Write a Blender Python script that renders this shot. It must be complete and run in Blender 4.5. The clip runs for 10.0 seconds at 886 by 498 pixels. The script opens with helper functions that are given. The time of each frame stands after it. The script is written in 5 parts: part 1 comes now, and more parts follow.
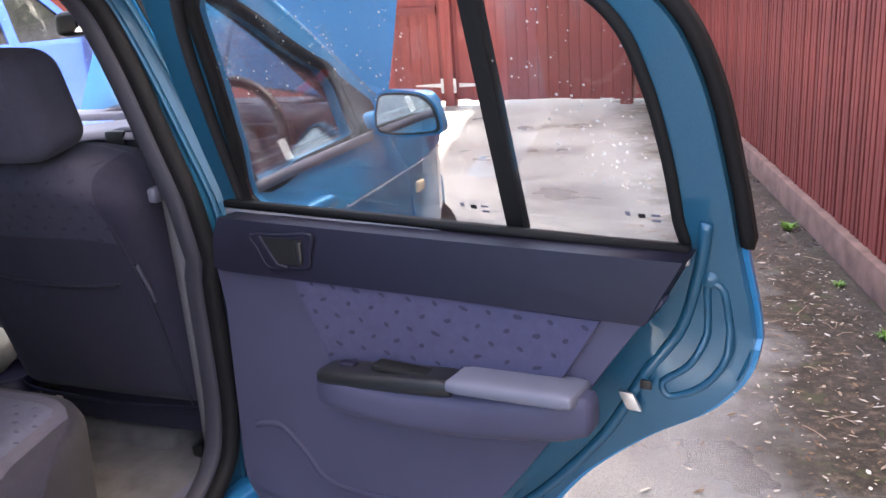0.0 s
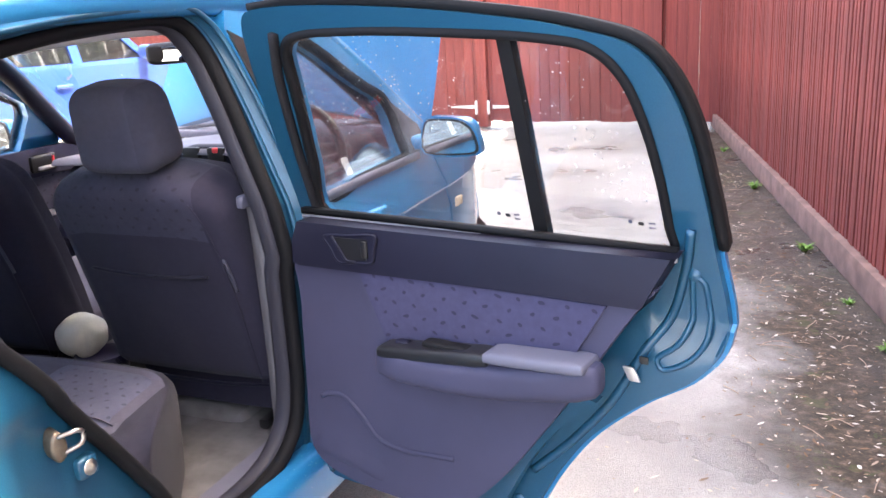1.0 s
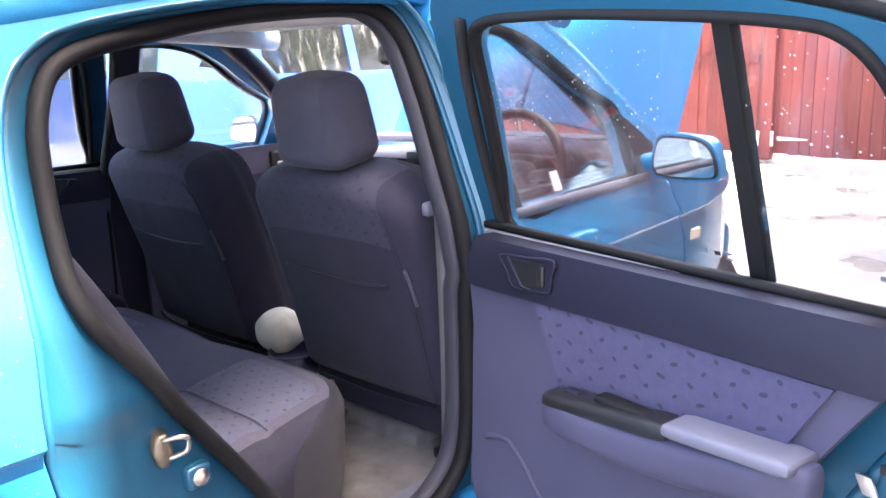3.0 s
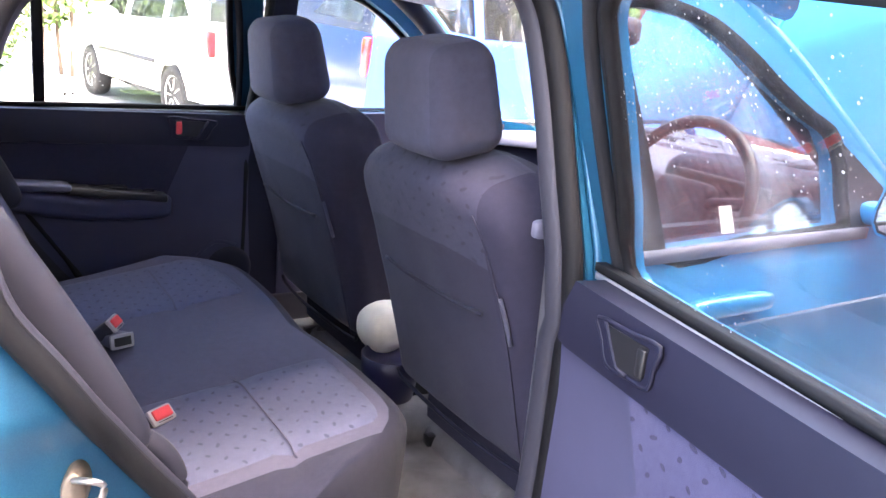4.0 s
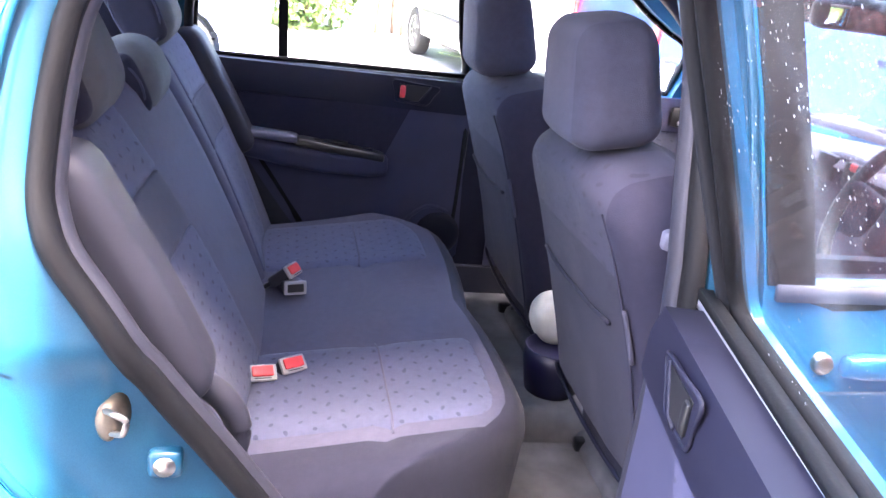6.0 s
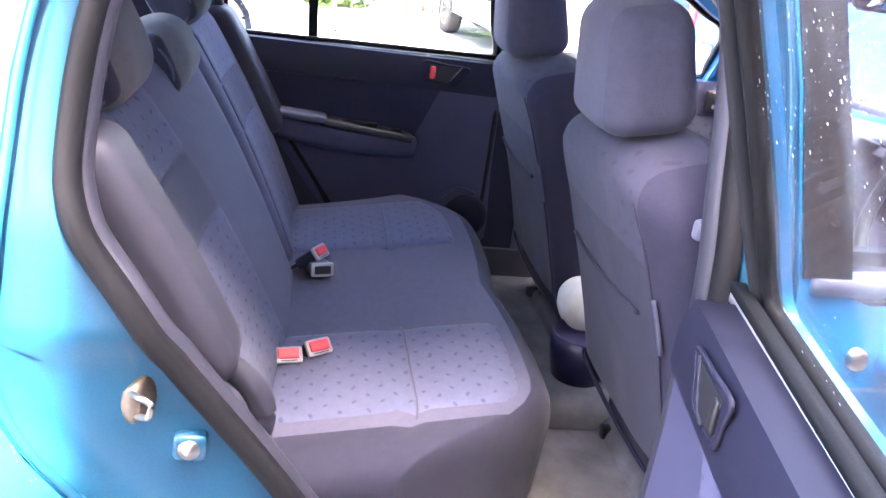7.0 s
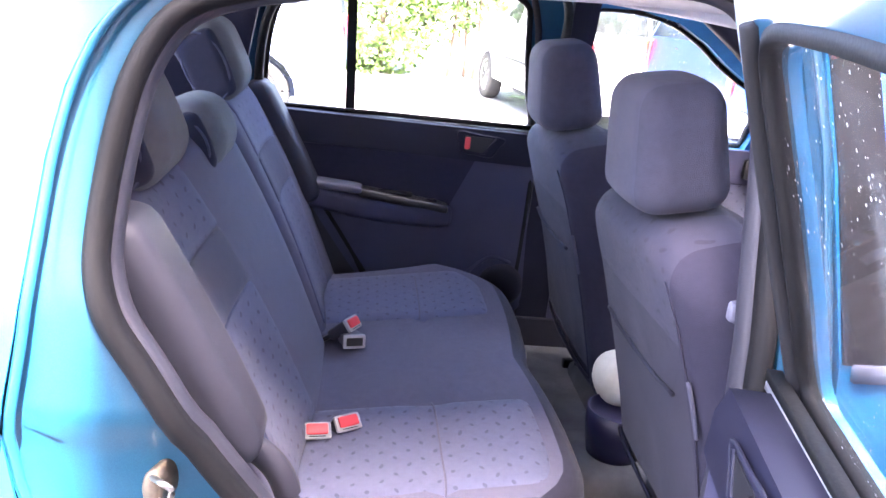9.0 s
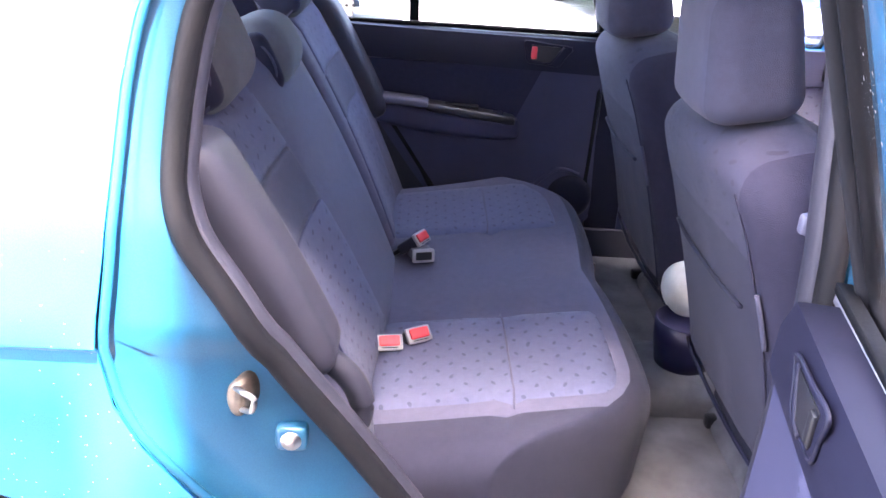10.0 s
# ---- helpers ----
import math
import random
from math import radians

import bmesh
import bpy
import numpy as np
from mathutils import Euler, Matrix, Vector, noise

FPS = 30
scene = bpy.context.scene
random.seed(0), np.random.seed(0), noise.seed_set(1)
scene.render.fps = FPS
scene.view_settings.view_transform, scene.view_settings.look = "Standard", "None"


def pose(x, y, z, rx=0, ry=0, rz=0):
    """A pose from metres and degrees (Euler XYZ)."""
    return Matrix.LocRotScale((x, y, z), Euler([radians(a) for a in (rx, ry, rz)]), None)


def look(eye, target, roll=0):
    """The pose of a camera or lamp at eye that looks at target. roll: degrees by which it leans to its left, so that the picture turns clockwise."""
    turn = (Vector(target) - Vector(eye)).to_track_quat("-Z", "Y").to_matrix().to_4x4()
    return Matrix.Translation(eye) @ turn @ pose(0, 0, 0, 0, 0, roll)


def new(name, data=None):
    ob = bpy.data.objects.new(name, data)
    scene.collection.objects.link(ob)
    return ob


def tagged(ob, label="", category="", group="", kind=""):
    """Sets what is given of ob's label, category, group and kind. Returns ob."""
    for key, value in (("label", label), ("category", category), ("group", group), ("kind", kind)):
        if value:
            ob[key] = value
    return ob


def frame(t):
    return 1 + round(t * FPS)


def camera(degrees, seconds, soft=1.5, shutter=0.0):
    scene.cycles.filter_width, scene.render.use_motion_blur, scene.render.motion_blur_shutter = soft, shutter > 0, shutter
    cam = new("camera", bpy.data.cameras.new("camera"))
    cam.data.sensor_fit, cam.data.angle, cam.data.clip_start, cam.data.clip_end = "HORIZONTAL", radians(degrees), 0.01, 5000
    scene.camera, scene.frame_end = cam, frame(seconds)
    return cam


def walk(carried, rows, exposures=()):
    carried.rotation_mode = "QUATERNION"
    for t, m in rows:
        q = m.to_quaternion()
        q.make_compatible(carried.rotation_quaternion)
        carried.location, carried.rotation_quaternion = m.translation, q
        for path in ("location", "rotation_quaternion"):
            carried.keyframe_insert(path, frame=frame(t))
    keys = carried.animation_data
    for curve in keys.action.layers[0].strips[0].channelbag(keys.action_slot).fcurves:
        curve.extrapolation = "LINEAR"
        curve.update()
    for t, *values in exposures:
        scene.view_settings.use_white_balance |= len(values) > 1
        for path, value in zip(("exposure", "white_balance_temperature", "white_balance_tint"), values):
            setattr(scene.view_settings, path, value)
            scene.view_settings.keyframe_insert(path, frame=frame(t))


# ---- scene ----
cam = camera(55.7, 10.0)
PATH = [
    (0, (1.664, -1.151, 1.315), (0.969, 0.629, 0.727), -4.07),
    (0.5, (1.705, -1.319, 1.353), (1.029, 0.465, 0.752), -5.17),
    (1, (1.749, -1.424, 1.368), (0.987, 0.344, 0.827), -3.39),
    (1.5, (1.788, -1.459, 1.369), (1.002, 0.273, 0.750), -4.06),
    (2, (1.785, -1.445, 1.358), (0.961, 0.278, 0.766), -3.83),
    (2.5, (1.753, -1.367, 1.339), (0.748, 0.269, 0.779), -2.99),
    (2.7, (1.766, -1.280, 1.316), (0.633, 0.290, 0.814), -3.04),
    (3.8, (1.649, -0.838, 1.298), (0.091, 0.303, 0.776), 4.87),
    (4, (1.612, -0.757, 1.298), (-0.001, 0.299, 0.766), 5.26),
    (4.5, (1.565, -0.640, 1.296), (-0.252, 0.012, 0.774), 2.03),
    (5, (1.616, -0.521, 1.291), (-0.256, -0.160, 0.684), 3.21),
    (5.2, (1.629, -0.511, 1.314), (-0.237, -0.138, 0.698), 5.00),
    (6.3, (1.635, -0.463, 1.327), (-0.206, -0.077, 0.648), 7.55),
    (6.5, (1.629, -0.469, 1.326), (-0.209, -0.097, 0.631), 7.68),
    (7, (1.620, -0.466, 1.332), (-0.215, -0.136, 0.610), 7.40),
    (7.5, (1.631, -0.459, 1.344), (-0.244, -0.223, 0.690), 6.62),
    (8, (1.645, -0.467, 1.373), (-0.224, 0.021, 0.852), 12.79),
    (8.5, (1.625, -0.456, 1.366), (-0.273, -0.108, 0.842), 11.46),
    (9, (1.604, -0.450, 1.354), (-0.291, -0.225, 0.756), 6.52),
    (9.5, (1.601, -0.442, 1.357), (-0.262, -0.331, 0.638), 4.27),
    (10, (1.614, -0.446, 1.368), (-0.212, -0.373, 0.556), 4.04),
]
walk(cam, [(t, look(eye, target, roll)) for t, eye, target, roll in PATH], [(0, 3.3, 7400, 12), (1.0, 3.75, 7400, 12), (2.6, 3.95, 7200, 12), (4.0, 4.75, 7100, 15), (5.2, 5.0, 6700, 18), (6.4, 5.15, 6700, 18), (8.0, 5.3, 6800, 19), (10.0, 5.15, 6600, 21)])

# ---------------------------------------------------------------- world and light
world = bpy.data.worlds.new("sky")
world.use_nodes = True
scene.world = world
wn = world.node_tree.nodes
sky = wn.new("ShaderNodeTexSky")
sky.sky_type = "NISHITA"
sky.sun_disc = False
SUN_EL, SUN_AZ = radians(65), radians(75)   # azimuth clockwise from +y: high, from the right
sky.sun_elevation, sky.sun_rotation = SUN_EL, SUN_AZ
sky.air_density, sky.dust_density, sky.ozone_density = 0.7, 5.0, 0.6     # hazy, with much white cloud light
wn["Background"].inputs[1].default_value = 0.15
world.node_tree.links.new(sky.outputs[0], wn["Background"].inputs[0])
sun = new("sun", bpy.data.lights.new("sun", "SUN"))
sun.data.energy, sun.data.angle, sun.data.color = 4.5, radians(0.6), (1.0, 0.95, 0.88)
sun_dir = Vector((math.sin(SUN_AZ) * math.cos(SUN_EL), math.cos(SUN_AZ) * math.cos(SUN_EL), math.sin(SUN_EL)))
sun.matrix_world = look(sun_dir * 30, (0, 0, 0))


# ---------------------------------------------------------------- materials
class Nodes:
    """A small builder for node materials."""
    def __init__(self, name):
        self.mat = bpy.data.materials.new(name)
        self.mat.use_nodes = True
        self.t = self.mat.node_tree
        self.b = self.t.nodes["Principled BSDF"]
        self.co = self.t.nodes.new("ShaderNodeTexCoord").outputs["Object"]

    def n(self, kind, **ins):
        node = self.t.nodes.new(kind)
        for k, v in ins.items():
            self.put(node.inputs[k.replace("_", " ")], v)
        return node

    def put(self, sock, v):
        if isinstance(v, bpy.types.NodeSocket):
            self.t.links.new(v, sock)
        else:
            sock.default_value = v

    def m(self, op, a, b=0.0, c=0.0):
        node = self.t.nodes.new("ShaderNodeMath")
        node.operation = op
        for i, v in enumerate((a, b, c)):
            self.put(node.inputs[i], v)
        return node.outputs[0]

    def noise(self, scale, detail=4.0, rough=0.55, co=None):
        node = self.n("ShaderNodeTexNoise", Scale=scale, Detail=detail, Roughness=rough)
        self.t.links.new(co or self.co, node.inputs["Vector"])
        return node.outputs["Fac"]

    def ramp(self, fac, stops):
        node = self.t.nodes.new("ShaderNodeValToRGB")
        self.put(node.inputs[0], fac)
        el = node.color_ramp.elements
        while len(el) < len(stops):
            el.new(0.5)
        for e, (p, c) in zip(el, stops):
            e.position = p
            e.color = (*c, 1) if len(c) == 3 else c
        return node.outputs[0]

    def mix(self, fac, a, b):
        node = self.t.nodes.new("ShaderNodeMix")
        node.data_type = "RGBA"
        self.put(node.inputs[0], fac)
        self.put(node.inputs[6], a if isinstance(a, bpy.types.NodeSocket) else (*a, 1))
        self.put(node.inputs[7], b if isinstance(b, bpy.types.NodeSocket) else (*b, 1))
        return node.outputs[2]

    def set(self, **kw):
        for k, v in kw.items():
            k = k.replace("_", " ")
            if k == "Base Color" and not isinstance(v, bpy.types.NodeSocket):
                v = (*v, 1)
            self.put(self.b.inputs[k], v)
        return self

    def bump(self, height, strength=0.3, distance=0.002):
        node = self.n("ShaderNodeBump", Strength=strength, Distance=distance)
        self.put(node.inputs["Height"], height)
        self.t.links.new(node.outputs[0], self.b.inputs["Normal"])
        return self


def simple(name, col, rough, metal=0.0, grain=400.0, bump=0.15, vary=0.12, coat=0.0, spec=0.5, dist=0.0006, dirt=5.0):
    s = Nodes(name)
    big = s.noise(dirt, 5.0)
    fine = s.noise(grain, 3.0)
    dark = tuple(c * (1 - vary) for c in col)
    light = tuple(min(1, c * (1 + vary)) for c in col)
    c1 = s.ramp(big, [(0.3, dark), (0.7, light)])
    s.set(Base_Color=c1, Metallic=metal, Roughness=s.m("MULTIPLY_ADD", fine, 0.16, rough - 0.08), Coat_Weight=coat, Coat_Roughness=0.04)
    s.b.inputs["Specular IOR Level"].default_value = spec
    if bump:
        s.bump(fine, bump, dist)
    return s.mat


def paint(name, col, drops=True, coat=1.0):
    """Metallic car paint with clear coat, flake, faint dirt and dried drops."""
    s = Nodes(name)
    flake = s.n("ShaderNodeTexVoronoi", Scale=900.0)
    s.t.links.new(s.co, flake.inputs["Vector"])
    dirt = s.noise(3.0, 6.0, 0.6)
    base = s.mix(s.m("MULTIPLY", s.n("ShaderNodeSeparateColor", Color=flake.outputs["Color"]).outputs[0], 0.25), col, tuple(min(1, c * 1.5 + 0.02) for c in col))
    spots = s.n("ShaderNodeTexVoronoi", Scale=95.0)
    s.t.links.new(s.co, spots.inputs["Vector"])
    area = s.m("GREATER_THAN", s.noise(4.0, 3.0), 0.53)
    drop = s.m("MULTIPLY", s.m("LESS_THAN", spots.outputs["Distance"], 0.1), area) if drops else 0.0
    base = s.mix(s.m("MULTIPLY", drop, 0.45), base, (0.62, 0.72, 0.78)) if drops else base
    s.set(Base_Color=base, Metallic=0.2, Roughness=s.m("MULTIPLY_ADD", dirt, 0.2, 0.26), Coat_Weight=coat, Coat_Roughness=s.m("MULTIPLY_ADD", dirt, 0.12, 0.02))
    return s.mat


def fabric(name, col, dots=None):
    """Woven seat cloth; dots: colour of the small staggered motifs."""
    s = Nodes(name)
    weave = s.n("ShaderNodeTexVoronoi", Scale=700.0)
    s.t.links.new(s.co, weave.inputs["Vector"])
    mott = s.noise(60.0, 4.0, 0.7)
    big = s.noise(3.5, 4.0)
    c = s.mix(mott, tuple(v * 0.72 for v in col), tuple(v * 1.28 for v in col))
    c = s.mix(s.m("MULTIPLY", big, 0.35), c, tuple(v * 1.35 for v in col))
    if dots:
        uv = s.t.nodes.new("ShaderNodeUVMap").outputs[0]
        sep = s.n("ShaderNodeSeparateXYZ", Vector=uv)
        u, v = sep.outputs[0], sep.outputs[1]
        hits = []
        wob = s.m("MULTIPLY_ADD", s.noise(28.0, 1.0), 0.5, -0.25)
        for k in (0.0, 0.5):
            a = s.m("SUBTRACT", s.m("FRACT", s.m("ADD", s.m("MULTIPLY_ADD", u, 1 / 0.045, k), wob)), 0.5)
            b = s.m("SUBTRACT", s.m("FRACT", s.m("MULTIPLY_ADD", v, 1 / 0.046, k)), 0.5)
            a = s.m("MULTIPLY", a, 0.045 / 0.0052)
            b = s.m("MULTIPLY", b, 0.046 / 0.0042)
            a = s.m("ADD", a, s.m("MULTIPLY", b, 0.5 if k else -0.4))
            d = s.m("ADD", s.m("MULTIPLY", a, a), s.m("MULTIPLY", b, b))
            hits.append(s.m("LESS_THAN", d, 0.8))
        hit = s.m("MULTIPLY", s.m("MAXIMUM", *hits), s.m("MULTIPLY_ADD", s.noise(160.0), 0.8, 0.35))
        c = s.mix(s.m("MINIMUM", hit, 0.85), c, dots)
    s.set(Base_Color=c, Roughness=0.92, Sheen_Weight=0.08, Sheen_Roughness=0.5)
    s.b.inputs["Specular IOR Level"].default_value = 0.2
    s.bump(s.m("ADD", weave.outputs["Distance"], mott), 0.35, 0.0012)
    return s.mat


def glassy(name, tint, drops=True, dirt=0.01):
    """Window glass: thin, see-through, with beads of rain."""
    s = Nodes(name)
    out = s.t.nodes["Material Output"]
    clear = s.n("ShaderNodeBsdfTransparent", Color=(*tint, 1))
    gloss = s.n("ShaderNodeBsdfGlossy", Roughness=0.02, Color=(1, 1, 1, 1))
    fres = s.n("ShaderNodeFresnel", IOR=1.5).outputs[0]
    mixed = s.n("ShaderNodeMixShader", Fac=s.m("MINIMUM", s.m("MULTIPLY", fres, 0.5), 0.25))
    s.t.links.new(clear.outputs[0], mixed.inputs[1])
    s.t.links.new(gloss.outputs[0], mixed.inputs[2])
    film = s.n("ShaderNodeBsdfDiffuse", Color=(0.8, 0.82, 0.85, 1))
    streak = s.n("ShaderNodeMapping", Vector=s.co)
    streak.inputs["Scale"].default_value = (14, 14, 1.6)
    smear = s.ramp(s.noise(1.0, 3.0, 0.6, streak.outputs[0]), [(0.55, (0, 0, 0)), (0.72, (1, 1, 1))])
    fac = s.m("MULTIPLY_ADD", smear, dirt * 5, dirt * 0.4)
    if drops:
        dv = s.n("ShaderNodeTexVoronoi", Scale=120.0)
        s.t.links.new(s.co, dv.inputs["Vector"])
        dens = s.m("MULTIPLY_ADD", s.n("ShaderNodeSeparateXYZ", Vector=s.co).outputs[2], 0.3, s.m("MULTIPLY_ADD", s.noise(6.0, 2.0), 0.6, -0.13))
        size = s.m("POWER", s.n("ShaderNodeSeparateColor", Color=dv.outputs["Color"]).outputs[0], 2.5)
        bead = s.m("LESS_THAN", dv.outputs["Distance"], s.m("MULTIPLY", s.m("MINIMUM", s.m("MAXIMUM", s.m("SUBTRACT", dens, 0.47), 0.0), 0.1), s.m("MULTIPLY", size, 2.6)))
        fac = s.m("MAXIMUM", fac, s.m("MULTIPLY", bead, 0.45))
    last = s.n("ShaderNodeMixShader", Fac=fac)
    s.t.links.new(mixed.outputs[0], last.inputs[1])
    s.t.links.new(film.outputs[0], last.inputs[2])
    s.t.links.new(last.outputs[0], out.inputs[0])
    return s.mat


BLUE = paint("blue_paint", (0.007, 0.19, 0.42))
# same body paint, its colour darkened for the shade on inner faces
BLUE_IN_SHADED = paint("blue_paint_inside", (0.004, 0.07, 0.135), False, 0.5)
NAVY = paint("navy_paint", (0.02, 0.07, 0.32))
WHITE_P = paint("white_paint", (0.75, 0.76, 0.76))
PALE_P = paint("pale_blue_paint", (0.3, 0.36, 0.62))
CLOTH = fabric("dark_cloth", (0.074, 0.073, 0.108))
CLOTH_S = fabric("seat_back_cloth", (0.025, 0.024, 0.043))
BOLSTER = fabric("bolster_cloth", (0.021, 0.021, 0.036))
VINYL = simple("dark_grey_vinyl", (0.028, 0.028, 0.04), 0.55, spec=0.25, grain=800, bump=0.2)
CLOTH_M = fabric("mid_cloth", (0.052, 0.053, 0.08))
CLOTH_H = fabric("headrest_cloth", (0.1, 0.104, 0.105))
CLOTH_L = fabric("light_cloth", (0.062, 0.063, 0.095))
CLOTH_DOT = fabric("dotted_cloth", (0.082, 0.088, 0.138), (0.042, 0.044, 0.075))
CLOTH_Y = fabric("dotted_yoke_cloth", (0.042, 0.041, 0.066), (0.026, 0.026, 0.042))
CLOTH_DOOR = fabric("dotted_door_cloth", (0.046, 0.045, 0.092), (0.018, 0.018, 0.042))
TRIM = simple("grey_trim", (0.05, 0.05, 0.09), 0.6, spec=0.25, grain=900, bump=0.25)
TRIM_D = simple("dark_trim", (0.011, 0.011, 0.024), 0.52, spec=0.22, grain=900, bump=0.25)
TRIM_L = simple("pale_grey_trim", (0.11, 0.112, 0.155), 0.55, grain=900, bump=0.2)
BLACK = simple("black_plastic", (0.012, 0.012, 0.014), 0.4, grain=700)
NAVY_PL = simple("navy_plastic", (0.012, 0.011, 0.04), 0.4, grain=700)
RUBBER = simple("rubber_seal", (0.008, 0.008, 0.0095), 0.68, spec=0.18, grain=300, bump=0.3)
RUBBER_G = simple("grey_rubber", (0.02, 0.02, 0.023), 0.72, spec=0.12, grain=300, bump=0.3)
TYRE = simple("tyre", (0.02, 0.02, 0.02), 0.85, grain=200, bump=0.4)
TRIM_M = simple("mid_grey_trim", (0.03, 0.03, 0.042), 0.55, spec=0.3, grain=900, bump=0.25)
CARPET = simple("grey_carpet", (0.15, 0.148, 0.152), 0.95, grain=1200, bump=0.7, vary=0.25, dirt=14, dist=0.002)
CARPET_D = simple("dark_carpet", (0.05, 0.048, 0.05), 0.95, grain=1200, bump=0.7, vary=0.3, dirt=14, dist=0.002)
METAL = simple("worn_steel", (0.42, 0.38, 0.34), 0.35, 1.0, grain=150, bump=0.3, vary=0.3, dirt=40)
BRASS = simple("worn_brass", (0.16, 0.13, 0.1), 0.45, 0.8, grain=150, bump=0.3, vary=0.4, dirt=40)
CHROME = simple("chrome", (0.8, 0.8, 0.82), 0.12, 1.0, bump=0.0)
SILVER = simple("silver_rim", (0.55, 0.55, 0.57), 0.35, 0.8)
RED_BTN = simple("red_button", (0.75, 0.06, 0.07), 0.4)
RED_LAMP = simple("red_lens", (0.5, 0.012, 0.012), 0.12, coat=1.0)
CLEAR_L = simple("pale_lens", (0.8, 0.72, 0.55), 0.15, coat=1.0)
PALE_RIM = simple("pale_grey_plastic", (0.36, 0.35, 0.37), 0.45, grain=700, bump=0.1)
OFFWHITE = simple("off_white_cloth", (0.62, 0.6, 0.52), 0.8, grain=120, bump=0.4, dirt=20)
PAPER = simple("white_paper", (0.75, 0.74, 0.72), 0.7)
HEADLINER = simple("headliner", (0.55, 0.55, 0.56), 0.9, grain=900, bump=0.3)
GLASS = glassy("window_glass", (0.95, 0.97, 0.97), True, 0.012)
GLASS_C = glassy("clear_glass", (0.95, 0.97, 0.97), True, 0.004)
GLASS_D = glassy("far_glass", (0.3, 0.34, 0.36), False, 0.02)
MIRROR = simple("mirror_glass", (0.85, 0.87, 0.88), 0.03, 1.0, bump=0.0, vary=0.0)


# ---------------------------------------------------------------- mesh helpers
def part(name, bm, mat, parent=None, label="", smooth=True, sharp=35):
    """One mesh object from a bmesh, under a thing or part."""
    if smooth:
        for e in bm.edges:
            if len(e.link_faces) == 2 and e.calc_face_angle(0) > radians(sharp):
                e.smooth = False
    me = bpy.data.meshes.new(name)
    bmesh.ops.recalc_face_normals(bm, faces=bm.faces)
    bm.to_mesh(me)
    bm.free()
    me.materials.append(mat)
    for p in me.polygons:
        p.use_smooth = smooth
    ob = new(name, me)
    if parent:
        ob.parent = parent
    if label:
        tagged(ob, label)
    return ob


def thing(name, label, category, group="", kind="", at=(0, 0, 0)):
    ob = new(name)
    ob.empty_display_size = 0.1
    ob.location = at
    return tagged(ob, label, category, group, kind)


def rbox(size, r, at=(0, 0, 0), cuts=8, fn=None, bm=None, m=None):
    """A box with round edges; fn bends each place (x, y, z in the box's own metres)."""
    bm = bm or bmesh.new()
    hx, hy, hz = (s / 2 for s in size)
    r = min(r, hx * 0.999, hy * 0.999, hz * 0.999)
    tmp = bmesh.new()
    bmesh.ops.create_cube(tmp, size=2)
    bmesh.ops.subdivide_edges(tmp, edges=tmp.edges, cuts=cuts, use_grid_fill=True)
    for v in tmp.verts:
        h = Vector((hx, hy, hz))
        # crowd the cuts towards the edges
        q = Vector([math.copysign(abs(c) ** 0.7, c) * k for c, k in zip(v.co, h)])
        inner = Vector([max(-(k - r), min(k - r, c)) for c, k in zip(q, h)])
        d = q - inner
        p = inner + (d.normalized() * r if d.length > 1e-9 else Vector())
        if fn:
            p = Vector(fn(p.x, p.y, p.z))
        p = p + Vector(at)
        v.co = (m @ p) if m else p
    me = bpy.data.meshes.new("tmp")
    tmp.to_mesh(me)
    tmp.free()
    bm.from_mesh(me)
    bpy.data.meshes.remove(me)
    return bm


def split_box(size, r, at, cuts, fn, m, pick):
    """A box with round edges as several bmeshes, cut along its own grid: pick names the piece for each face from its place on the cube."""
    tmp = bmesh.new()
    bmesh.ops.create_cube(tmp, size=2)
    bmesh.ops.subdivide_edges(tmp, edges=tmp.edges, cuts=cuts, use_grid_fill=True)
    hold = {}
    for f in tmp.faces:
        c = f.calc_center_median()
        hold.setdefault(pick(c.x, c.y, c.z), []).append([tuple(v.co) for v in f.verts])
    tmp.free()
    h = Vector(size) / 2
    r = min(r, *(k * 0.999 for k in h))
    made = {}
    for name, faces in hold.items():
        bm = bmesh.new()
        seen = {}
        for face in faces:
            vs = []
            for co in face:
                key = tuple(round(c, 5) for c in co)
                if key not in seen:
                    q = Vector([math.copysign(abs(c) ** 0.8, c) * k for c, k in zip(co, h)])
                    inner = Vector([max(-(k - r), min(k - r, c)) for c, k in zip(q, h)])
                    d = q - inner
                    p = inner + (d.normalized() * r if d.length > 1e-9 else Vector())
                    seen[key] = bm.verts.new(m @ (Vector(fn(*p)) + Vector(at)))
                vs.append(seen[key])
            bm.faces.new(vs)
        made[name] = bm
    return made


def smooth_line(pts, n=6, closed=False):
    """A smooth line through the points that does not overshoot at corners."""
    pts = [Vector(p) for p in pts]
    k = len(pts)
    tan = []
    for i, p in enumerate(pts):
        a = pts[i - 1] if closed or i else p
        b = pts[(i + 1) % k] if closed or i + 1 < k else p
        la, lb = (p - a).length, (b - p).length
        d = (b - a).normalized() if (b - a).length > 1e-9 else Vector((0, 0, 0))
        tan.append(d * (min(la, lb) if la and lb else max(la, lb)))
    out = []
    for i in range(k if closed else k - 1):
        p1, p2, m1, m2 = pts[i], pts[(i + 1) % k], tan[i], tan[(i + 1) % k]
        for j in range(n):
            t = j / n
            out.append(p1 * (2 * t ** 3 - 3 * t * t + 1) + m1 * (t ** 3 - 2 * t * t + t) + p2 * (3 * t * t - 2 * t ** 3) + m2 * (t ** 3 - t * t))
    if not closed:
        out.append(pts[-1])
    return out


